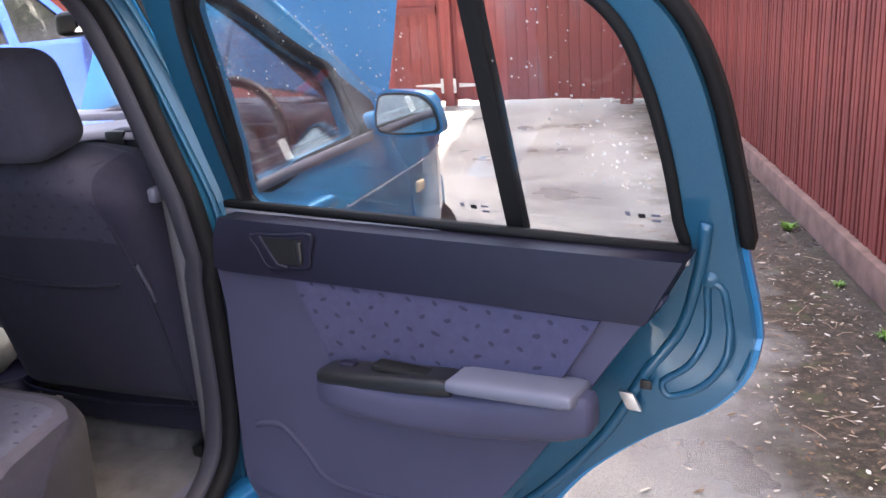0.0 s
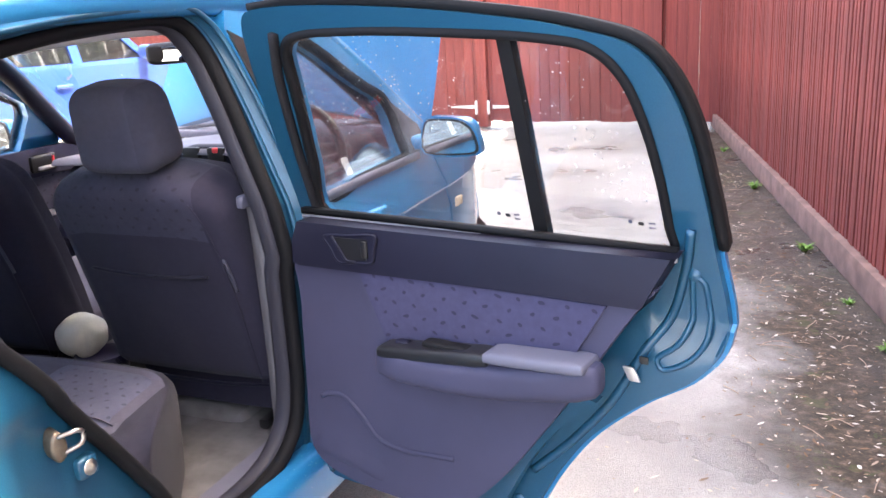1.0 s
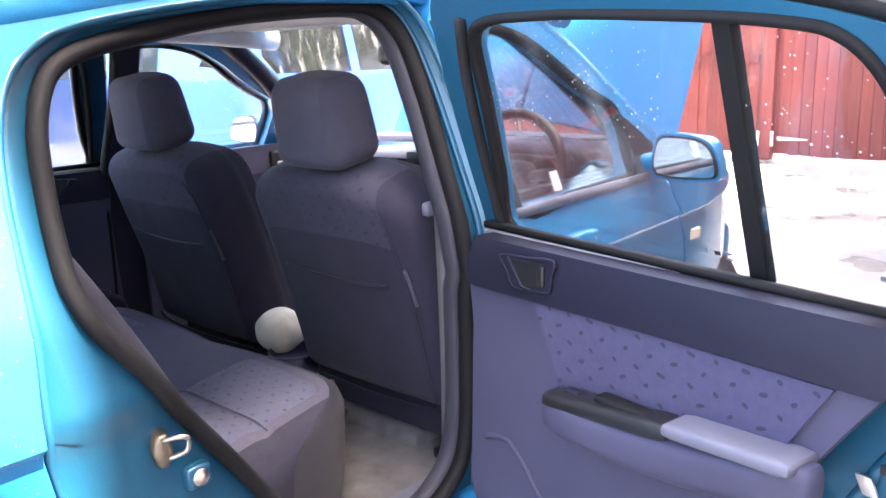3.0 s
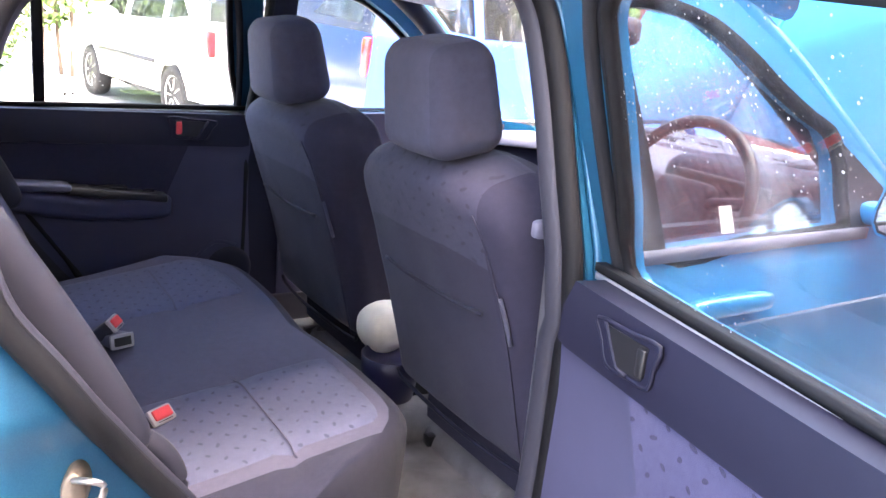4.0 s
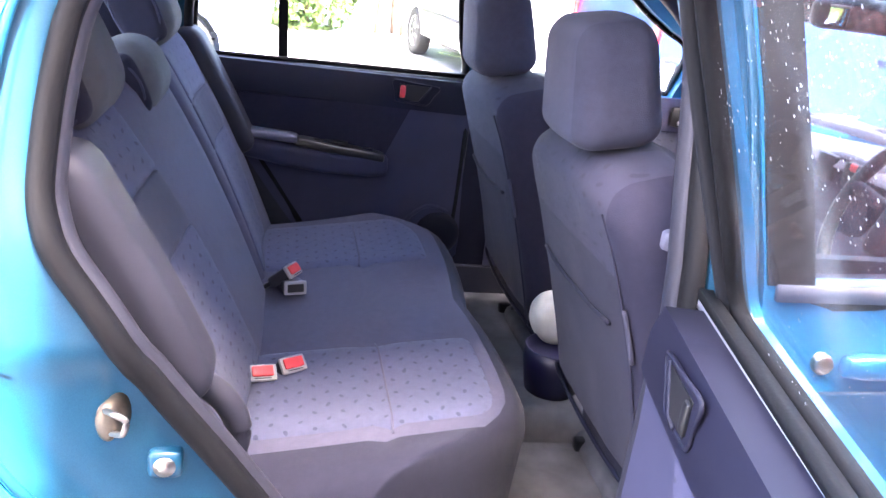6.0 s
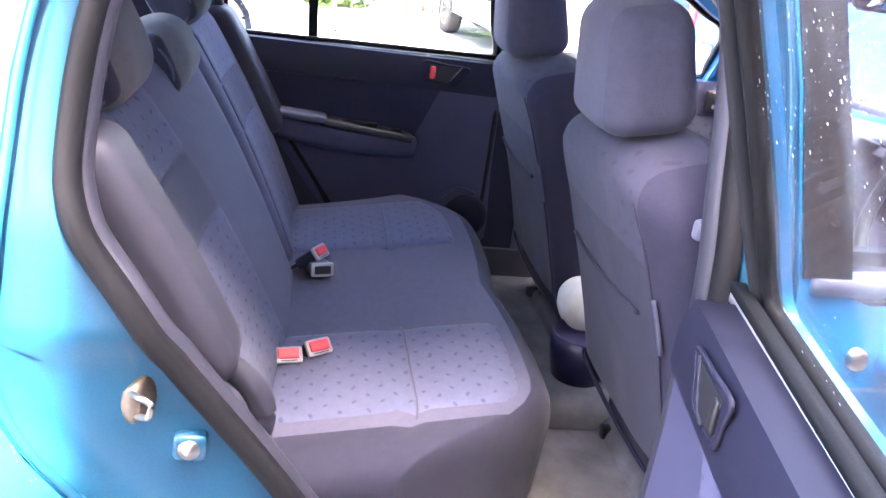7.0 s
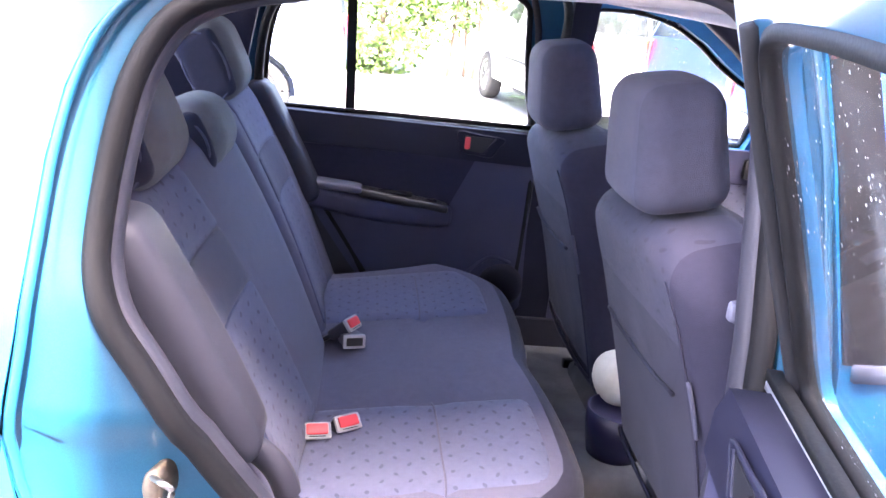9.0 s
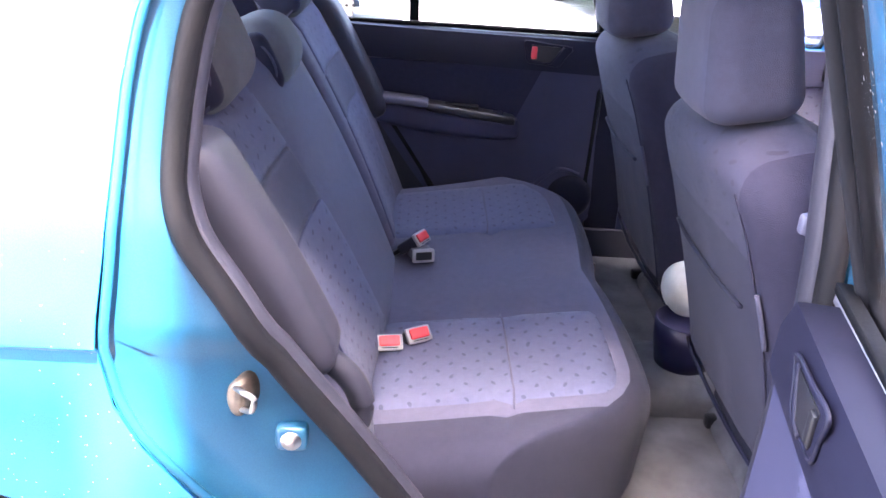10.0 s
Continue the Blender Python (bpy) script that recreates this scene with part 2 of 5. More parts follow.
def sweep(line, section, closed=False, bm=None, up=(0, 0, 1), cap=True):
    """Sweeps a section (list of (a, b)) along a line; a: sideways, b: along up."""
    bm = bm or bmesh.new()
    line = [Vector(p) for p in line]
    k = len(line)
    rings = []
    up = Vector(up)
    for i, p in enumerate(line):
        a = line[(i - 1) % k] if closed or i else p
        b = line[(i + 1) % k] if closed or i + 1 < k else p
        d = (b - a).normalized()
        side = d.cross(up)
        if side.length < 1e-4:
            side = d.cross(Vector((0, 1, 0.01)))
        side.normalize()
        top = side.cross(d).normalized()
        rings.append([bm.verts.new(p + side * s[0] + top * s[1]) for s in section])
    m = len(section)
    for i in range(k if closed else k - 1):
        a, b = rings[i], rings[(i + 1) % k]
        for j in range(m):
            bm.faces.new((a[j], a[(j + 1) % m], b[(j + 1) % m], b[j]))
    if cap and not closed:
        bm.faces.new(rings[0])
        bm.faces.new(rings[-1][::-1])
    return bm


def ring(r, n=10, rb=None):
    rb = rb or r
    return [(r * math.cos(2 * math.pi * i / n), rb * math.sin(2 * math.pi * i / n)) for i in range(n)]


def tube(pts, r, closed=False, n=6, bm=None, seg=10, up=(0, 0, 1), rb=None):
    return sweep(smooth_line(pts, n, closed), ring(r, seg, rb), closed, bm, up)


def lathe(profile, n=32, bm=None, m=None):
    """Turns (radius, height) pairs round z."""
    bm = bm or bmesh.new()
    m = m or Matrix()
    rings = [[bm.verts.new(m @ Vector((r * math.cos(2 * math.pi * i / n), r * math.sin(2 * math.pi * i / n), h))) for i in range(n)] for r, h in profile]
    for a, b in zip(rings, rings[1:]):
        for i in range(n):
            bm.faces.new((a[i], a[(i + 1) % n], b[(i + 1) % n], b[i]))
    for rg in (rings[0], rings[-1][::-1]):
        if profile[0][0] > 1e-5:
            bm.faces.new(rg)
    return bm


def fill(outline, holes=()):
    """A flat bmesh in the (y, z) plane from an outline and holes."""
    bm = bmesh.new()
    edges = []
    for loop in (outline, *holes):
        vs = [bm.verts.new((0, p[0], p[1])) for p in loop]
        edges += [bm.edges.new((vs[i], vs[(i + 1) % len(vs)])) for i in range(len(vs))]
    bmesh.ops.triangle_fill(bm, edges=edges, use_beauty=True)
    return bm


def panel(outline, fx, thick, holes=(), step=0.05, inward=1.0, levels=(), bevel=0.0):
    """A curved sheet: the outline in (y, z), laid on x = fx(y, z), with thickness towards the middle of the car."""
    bm = fill(outline, holes)
    zs = [p[1] for p in outline]
    ys = [p[0] for p in outline]
    cuts = [min(zs) + step * i for i in range(1, int((max(zs) - min(zs)) / step) + 1)] + list(levels)
    for z in cuts:
        bmesh.ops.bisect_plane(bm, geom=bm.verts[:] + bm.edges[:] + bm.faces[:], plane_co=(0, 0, z), plane_no=(0, 0, 1))
    if max(ys) - min(ys) > 0.5:
        n = int((max(ys) - min(ys)) / 0.12)
        for i in range(1, n):
            bmesh.ops.bisect_plane(bm, geom=bm.verts[:] + bm.edges[:] + bm.faces[:], plane_co=(0, min(ys) + (max(ys) - min(ys)) * i / n, 0), plane_no=(0, 1, 0))
    bmesh.ops.remove_doubles(bm, verts=bm.verts, dist=0.0005)
    for v in bm.verts:
        v.co.x = fx(v.co.y, v.co.z)
    back = bmesh.ops.duplicate(bm, geom=bm.verts[:] + bm.edges[:] + bm.faces[:])
    vmap = back["vert_map"]
    rim = [e for e in bm.edges if len(e.link_faces) == 1 and e.verts[0] in vmap and e.verts[1] in vmap]
    pairs = []
    seen = set()
    for e in rim:
        a, b = e.verts
        c, d = vmap[a], vmap[b]
        if a.index == -2:
            continue
        pairs.append((a, b, d, c))
    news = set(g for g in back["geom"] if isinstance(g, bmesh.types.BMVert))
    for v in news:
        v.co.x -= thick * inward
    for a, b, d, c in pairs:
        if a in news:
            continue
        try:
            bm.faces.new((a, b, d, c))
        except ValueError:
            pass
    return bm


def mirror_x(bm):
    for v in bm.verts:
        v.co.x = -v.co.x
    return bm


def uv_plane(ob, a=1, b=2):
    """UV in metres from two axes of the mesh, for cloth motifs."""
    me = ob.data
    layer = me.uv_layers.new(name="cloth")
    for loop in me.loops:
        co = me.vertices[loop.vertex_index].co
        layer.data[loop.index].uv = (co[a], co[b])
    return ob


# ---------------------------------------------------------------- the ground, kerb and fences
def ground_material():
    s = Nodes("wet_asphalt")
    co = s.co
    sep = s.n("ShaderNodeSeparateXYZ", Vector=co)
    x = sep.outputs[0]
    agg = s.n("ShaderNodeTexVoronoi", Scale=190.0)
    s.t.links.new(co, agg.inputs["Vector"])
    fine = s.noise(260.0, 4.0, 0.7)
    mid = s.noise(7.0, 6.0, 0.65)
    big = s.noise(0.7, 5.0, 0.6)
    stone = s.ramp(s.m("ADD", s.m("MULTIPLY", agg.outputs["Distance"], 0.8), s.m("MULTIPLY", fine, 0.6)), [(0.25, (0.15, 0.148, 0.146)), (0.75, (0.4, 0.39, 0.38))])
    stone = s.mix(s.m("MULTIPLY", mid, 0.5), stone, (0.2, 0.195, 0.19))
    # soil and moss that has gathered towards the fence
    edge = s.m("ADD", s.m("ADD", x, s.m("MULTIPLY", sep.outputs[1], 0.2126)), s.m("MULTIPLY_ADD", s.noise(1.3, 4.0), 0.9, -0.45))
    edge = s.m("ADD", edge, s.m("MULTIPLY_ADD", mid, 0.35, -0.17))
    soil_f = s.ramp(edge, [(0.0, (0, 0, 0)), (1.0, (1, 1, 1))])
    mr = s.n("ShaderNodeMapRange", Value=edge)
    mr.inputs[1].default_value, mr.inputs[2].default_value = 1.86, 2.18
    soil = s.ramp(s.noise(22.0, 6.0, 0.75), [(0.3, (0.016, 0.013, 0.009)), (0.52, (0.055, 0.04, 0.026)), (0.72, (0.2, 0.14, 0.1))])
    moss = s.m("GREATER_THAN", s.noise(5.0, 5.0, 0.7), 0.6)
    soil = s.mix(s.m("MULTIPLY", moss, 0.5), soil, (0.06, 0.075, 0.02))
    c = s.mix(mr.outputs[0], stone, soil)
    wet = s.ramp(big, [(0.42, (0, 0, 0)), (0.6, (1, 1, 1))])
    c = s.mix(s.m("MULTIPLY", wet, 0.4), c, (0.06, 0.058, 0.056))
    s.set(Base_Color=c, Roughness=s.m("SUBTRACT", 0.84, s.m("MULTIPLY", wet, 0.6)))
    s.bump(s.m("ADD", s.m("MULTIPLY", agg.outputs["Distance"], 0.6), s.m("ADD", fine, mid)), 0.55, 0.006)
    return s.mat


bm = bmesh.new()
vs = [bm.verts.new(p) for p in ((-400, -400, 0), (400, -400, 0), (400, 400, 0), (-400, 400, 0))]
bm.faces.new(vs)
tagged(part("ground", bm, ground_material(), smooth=False), "worn damp asphalt yard with soil and moss along the fence", "ground", kind="structure")


def wood(name, dark, light):
    s = Nodes(name)
    mp = s.n("ShaderNodeMapping", Vector=s.co)
    mp.inputs["Scale"].default_value = (30, 30, 1.2)
    g = s.noise(2.0, 6.0, 0.65, mp.outputs[0])
    rnd = s.t.nodes.new("ShaderNodeObjectInfo").outputs["Random"]
    c = s.ramp(g, [(0.25, dark), (0.75, light)])
    c = s.mix(s.m("MULTIPLY", rnd, 0.5), c, tuple(v * 0.55 for v in dark))
    worn = s.m("GREATER_THAN", s.noise(9.0, 6.0, 0.75), 0.68)
    c = s.mix(s.m("MULTIPLY", worn, 0.35), c, (0.3, 0.17, 0.13))
    s.set(Base_Color=c, Roughness=0.75)
    s.bump(g, 0.4, 0.004)
    return s.mat


FENCE = wood("red_stained_wood", (0.14, 0.021, 0.018), (0.3, 0.055, 0.042))
CONCRETE = simple("old_concrete", (0.22, 0.13, 0.105), 0.85, grain=120, bump=0.5, vary=0.35, dirt=8, dist=0.003)
F_TOP = 3.0
FENCE_M = Matrix.Translation((2.65, 0, 0)) @ pose(0, 0, 0, 0, 0, 12.0)     # the fence's face runs along its y


def fence_x(y):
    return 2.65 - 0.2126 * y


fence = thing("board_fence", "tall reddish-brown stained fence of narrow upright boards on a concrete kerb", "fence")
fence.matrix_basis = FENCE_M
for z in (0.5, 1.5, 2.6):
    part("rail", rbox((0.05, 7.8, 0.09), 0.006, (0.095, 4.6, z), 1), FENCE, fence)
part("kerb", rbox((0.09, 7.8, 0.15), 0.012, (0.025, 4.6, 0.075), 3, lambda x, y, z: (x + 0.006 * noise.noise((0, y * 2, z * 9)), y, z + 0.006 * noise.noise((x * 9, y * 1.5, 3)))), CONCRETE, fence, "low concrete kerb under the boards")
rb = random.Random(5)


def board_mesh(w, th, h, z0):
    b = rbox((w, th, h), 0.004, (0, 0, z0 + h / 2), 1)
    me = bpy.data.meshes.new("board")
    b.to_mesh(me)
    b.free()
    me.materials.append(FENCE)
    return me


narrow = [board_mesh(0.02, w, F_TOP - 0.15, 0.15) for w in (0.038, 0.041, 0.044)]
y = 0.75
while y < 8.5:
    ob = new("board", rb.choice(narrow))
    ob.parent = fence
    ob.location = (0.03 + rb.uniform(-0.003, 0.003), y, rb.uniform(-0.004, 0.004))
    ob.rotation_euler = (rb.uniform(-0.002, 0.002), 0, rb.uniform(-0.05, 0.05))
    y += 0.058 + (rb.random() < 0.04) * 0.01 + rb.uniform(-0.002, 0.002)
backs = [board_mesh(0.018, w, F_TOP - 0.18, 0.15) for w in (0.13, 0.145)]
y = 0.8
while y < 8.5:
    ob = new("back_board", rb.choice(backs))
    ob.parent = fence
    ob.location = (0.055, y, 0)
    y += 0.142 + (rb.random() < 0.1) * 0.012
for yy in (0.8, 2.7, 4.6, 6.5, 8.3):
    part("fence_post", rbox((0.1, 0.1, F_TOP), 0.008, (0.18, yy, F_TOP / 2), 1), FENCE, fence)

# the gate and boarding that close the yard
gate = thing("yard_gate", "wide double gate of reddish-brown boards with pale strap hinges", "gate")
gate.matrix_basis = Matrix.Translation((1.05, 8.15, 0)) @ pose(0, 0, 0, 0, 0, -3)
wide = [board_mesh(w, 0.025, 2.95, 0.06) for w in (0.119, 0.1195, 0.12)]
x = 0.0
while x > -9.0:
    ob = new("board", rb.choice(wide))
    ob.parent = gate
    ob.location = (x, rb.uniform(-0.006, 0.006), rb.uniform(-0.01, 0.01))
    x -= 0.1206
for xx in (-0.75, -2.82, -4.6):
    part("gate_post", rbox((0.13, 0.12, 3.0), 0.01, (xx, -0.03, 1.5), 1), FENCE, gate)
PALE_IRON = simple("pale_iron", (0.6, 0.56, 0.54), 0.6)
for xx, d in ((-2.74, 1), (-2.9, -1), (-4.5, 1)):
    for z in (0.24, 1.75):
        hb = rbox((0.34, 0.012, 0.035), 0.005, (xx + d * 0.2, -0.035, z), 1, lambda x, y, z2: (x, y, z2 * (1 - 0.5 * d * (x / 0.17))))
        rbox((0.035, 0.014, 0.17), 0.005, (xx, -0.095, z), 1, bm=hb)
        part("strap_hinge", hb, PALE_IRON, gate, "pale painted iron strap hinge")
part("bar", rbox((1.5, 0.04, 0.09), 0.008, (-3.7, -0.035, 1.1), 1), FENCE, gate)

# unseen walls beyond the fence, added only to cast shade over yard and car
shade_wall_m = simple("brick_wall_paint", (0.45, 0.38, 0.33), 0.85, grain=60, bump=0.4, vary=0.2)
hw = tagged(part("wall_east", rbox((0.3, 14.55, 6.1), 0.02, (0.15, 7.125, 3.05), 1), shade_wall_m), "plain rendered house wall beyond the fence", "wall", kind="structure")
hw.matrix_basis = Matrix.Translation((3.2, 0, 0)) @ pose(0, 0, 0, 0, 0, 12.0)
# added tall wall that keeps the sun off the seats
hg = tagged(part("wall_east_gable", rbox((0.3, 2.2, 11.0), 0.02, (0.5, 1.05, 5.5), 1), shade_wall_m), "plain rendered gable of the house beyond the fence", "wall", kind="structure")
hg.matrix_basis = hw.matrix_basis.copy()
# added lower wall whose shade ends at the rear panel's crease
tagged(part("wall_east_low", rbox((0.3, 2.9, 6.32), 0.02, (3.4, -1.6, 3.16), 1), shade_wall_m), "plain rendered lower house wall beyond the fence", "wall", kind="structure")


# fallen leaves, petals and twigs on the ground
def litter():
    bm = bmesh.new()
    r = random.Random(3)
    for i in range(5200):
        yy = r.uniform(-0.8, 8.0)
        xx = fence_x(yy) - 0.07 - abs(r.gauss(0, 0.42)) if r.random() < 0.9 else r.uniform(0.9, 2.2)
        if xx < 0.4 or yy > 0.2 and xx < 0.95 - 0.1 * yy:
            continue
        s = r.uniform(0.002, 0.0045) if r.random() < 0.75 else r.uniform(0.005, 0.01)
        a = r.uniform(0, 6.3)
        ln = s * r.uniform(1.0, 2.6)
        pts = [(-ln, 0), (-ln * 0.3, s * 0.6), (ln * 0.5, s * 0.5), (ln, 0), (ln * 0.3, -s * 0.6), (-ln * 0.4, -s * 0.5)]
        tilt = r.uniform(-0.3, 0.3)
        bm.faces.new([bm.verts.new((xx + p * math.cos(a) - q * math.sin(a), yy + p * math.sin(a) + q * math.cos(a), 0.006 + abs(tilt) * s + tilt * q)) for p, q in pts])
    return bm


s = Nodes("dry_leaves")
s.set(Base_Color=s.ramp(s.n("ShaderNodeNewGeometry").outputs["Random Per Island"], [(0.0, (0.62, 0.58, 0.52)), (0.35, (0.5, 0.42, 0.33)), (0.6, (0.22, 0.13, 0.07)), (1.0, (0.11, 0.07, 0.04))]), Roughness=0.7)
tagged(part("leaf_litter", litter(), s.mat, smooth=False), "pale dry petals and leaves scattered on the damp ground", "leaves", kind="stuff")


def twigs():
    bm = bmesh.new()
    r = random.Random(8)
    for i in range(140):
        yy = r.uniform(-0.6, 6)
        xx = fence_x(yy) - 0.08 - abs(r.gauss(0, 0.4))
        a, ln = r.uniform(0, 3.2), r.uniform(0.03, 0.12)
        p = Vector((xx, yy, 0.006))
        d = Vector((math.cos(a), math.sin(a), 0)) * ln
        sweep([p, p + d * 0.5 + Vector((r.uniform(-.006, .006), r.uniform(-.006, .006), 0.004)), p + d], ring(0.0016, 5), bm=bm)
    return bm


tagged(part("twig_litter", twigs(), simple("dry_twig", (0.36, 0.26, 0.19), 0.8)), "thin dry twigs lying on the damp soil", "twigs", kind="stuff")


def weed(x, y, s, seed):
    bm = bmesh.new()
    r = random.Random(seed)
    for i in range(46):
        a, ln, w = r.uniform(0, 6.3), s * r.uniform(0.4, 1.0), s * 0.1
        side = Vector((-math.sin(a), math.cos(a), 0)) * w
        d = Vector((math.cos(a), math.sin(a), 0))
        p0 = d * r.uniform(0, 0.25) * s
        p1 = p0 + d * ln * 0.4 + Vector((0, 0, ln * 0.55))
        p2 = p0 + d * ln * 0.9 + Vector((0, 0, ln * r.uniform(0.3, 0.8)))
        v = [bm.verts.new(p) for p in (p0 - side * 0.3, p0 + side * 0.3, p1 + side, p1 - side, p2)]
        bm.faces.new((v[0], v[1], v[2], v[3]))
        bm.faces.new((v[3], v[2], v[4]))
    ob = part("weed", bm, LEAF, smooth=False)
    ob.location = (x, y, 0)
    return tagged(ob, "small bright green weed growing at the kerb", "plant", "weeds along the kerb")


def leaf_material(name, a, b):
    s = Nodes(name)
    s.set(Base_Color=s.ramp(s.n("ShaderNodeNewGeometry").outputs["Random Per Island"], [(0.0, a), (1.0, b)]), Roughness=0.5)
    s.b.inputs["Transmission Weight"].default_value = 0.0
    s.b.inputs["Subsurface Weight"].default_value = 0.0
    return s.mat


LEAF = leaf_material("weed_leaf", (0.09, 0.2, 0.03), (0.2, 0.36, 0.06))
HEDGE_LEAF = leaf_material("hedge_leaf", (0.045, 0.1, 0.02), (0.16, 0.24, 0.06))
for i, (y, sz) in enumerate(((1.05, 0.07), (2.0, 0.05), (2.55, 0.04), (3.4, 0.07), (1.5, 0.04), (5.0, 0.07), (6.6, 0.06))):
    weed(fence_x(y) - 0.1, y, sz, i)


# ---------------------------------------------------------------- the blue car
def SX(y, z):
    """Half width of the body's outer skin."""
    if z > 0.99:
        x = 0.778 - 0.39 * (z - 0.99)
    elif z > 0.863:
        x = 0.778 + (0.99 - z) / 0.127 * 0.028
    elif z > 0.852:
        x = 0.806 - (0.863 - z) / 0.011 * 0.012
    else:
        x = 0.794 - 0.12 * max(0, 0.6 - z) ** 1.3
    x -= 0.035 * max(0, y - 0.2) + 0.3 * max(0, y - 0.9) ** 2      # the sides close in towards the nose
    if y < -0.9:
        x -= 0.06 * ((-0.9 - y) / 0.7) ** 2
    return x


car = thing("car", "bright blue metallic hatchback with its rear door and bonnet open", "car")
LV = (0.8635, 0.8525, 0.99)


def rounded(pts, n=5):
    return [(p.x, p.y) for p in smooth_line([(a, b, 0) for a, b in pts], n, True)]


# outlines in (y, z)
DOOR_OUT = [(0.1, 0.38), (0.107, 0.6), (0.1, 0.97), (0.085, 1.2), (0.062, 1.35), (0.03, 1.395), (-0.08, 1.402), (-0.25, 1.393), (-0.4, 1.378), (-0.54, 1.358), (-0.63, 1.338), (-0.693, 1.315), (-0.735, 1.265), (-0.76, 1.19), (-0.775, 1.08), (-0.783, 0.985),
            (-0.795, 0.91), (-0.798, 0.85), (-0.782, 0.802), (-0.735, 0.75), (-0.657, 0.697), (-0.567, 0.617), (-0.5, 0.528), (-0.452, 0.44), (-0.43, 0.388), (-0.4, 0.376), (-0.27, 0.368), (0.03, 0.358)]
GLASS_OUT = [(0.022, 0.985), (0.008, 1.1), (-0.012, 1.2), (-0.03, 1.31), (-0.055, 1.338), (-0.11, 1.347), (-0.25, 1.346), (-0.4, 1.338), (-0.52, 1.329), (-0.61, 1.316), (-0.648, 1.294), (-0.675, 1.255), (-0.693, 1.19), (-0.704, 1.11), (-0.708, 1.03), (-0.707, 0.985)]
OPENING = [(0.042, 0.6), (0.045, 0.72), (0.046, 0.88), (0.052, 1.05), (0.06, 1.2), (0.056, 1.31), (0.03, 1.365), (-0.02, 1.387), (-0.1, 1.388), (-0.2, 1.382), (-0.32, 1.371), (-0.445, 1.35), (-0.572, 1.323), (-0.632, 1.303), (-0.667, 1.28), (-0.69, 1.245), (-0.706, 1.2), (-0.717, 1.13), (-0.722, 1.06), (-0.72, 1.015), (-0.702, 0.965),
           (-0.659, 0.905), (-0.593, 0.81), (-0.515, 0.708), (-0.437, 0.6), (-0.39, 0.53), (-0.325, 0.458), (-0.236, 0.418), (-0.122, 0.412), (-0.04, 0.43), (0.015, 0.475), (0.035, 0.525)]
SHUT_OUT = [(0.1, 0.37), (0.108, 0.6), (0.105, 0.97), (0.095, 1.2), (0.075, 1.33), (0.045, 1.385), (0.0, 1.407), (-0.1, 1.408), (-0.3, 1.397), (-0.46, 1.379), (-0.58, 1.359), (-0.655, 1.338), (-0.705, 1.303), (-0.733, 1.262), (-0.752, 1.21), (-0.764, 1.14), (-0.771, 1.05), (-0.778, 0.965), (-0.786, 0.9), (-0.79, 0.845), (-0.78, 0.78),
            (-0.752, 0.722), (-0.705, 0.665), (-0.64, 0.595), (-0.57, 0.52), (-0.51, 0.45), (-0.45, 0.39), (-0.3, 0.355), (0.03, 0.35)]
D_IN = 0.052     # the door shut's depth


def rear_part(y):
    return min(1.0, max(0.0, (-0.4 - y) / 0.25))


def shut_in(y):
    """The door shut's depth, less towards the rear."""
    return D_IN - 0.028 * rear_part(y)


OPENING = [(y + 0.008 * rear_part(y), z + 0.009 * rear_part(y)) for y, z in OPENING]


# --- rear quarter panel, outside of the shut line
def grow(pts, d):
    """The points moved outwards from the opening's middle by d."""
    c = Vector((-0.3, 0.87))
    return [tuple(Vector(p) + (Vector(p) - c).normalized() * d) for p in pts]


QUARTER = grow(SHUT_OUT[8:27], 0.004)[::-1] + [(-0.3, 1.43), (-0.6, 1.415), (-0.95, 1.38), (-1.25, 1.32), (-1.4, 1.16), (-1.47, 0.93), (-1.5, 0.6), (-1.5, 0.36), (-1.39, 0.36), (-1.37, 0.5), (-1.29, 0.6), (-1.16, 0.65), (-1.0, 0.66), (-0.85, 0.62), (-0.77, 0.53), (-0.74, 0.42), (-0.73, 0.36)]
part("rear_quarter_panel", panel(QUARTER, SX, 0.004, levels=LV, step=0.03), BLUE, car)
# the shut face: from the outer skin in to the opening's flange
OUT_S = rounded([(p[0] * 1.0, p[1]) for p in SHUT_OUT], 4)


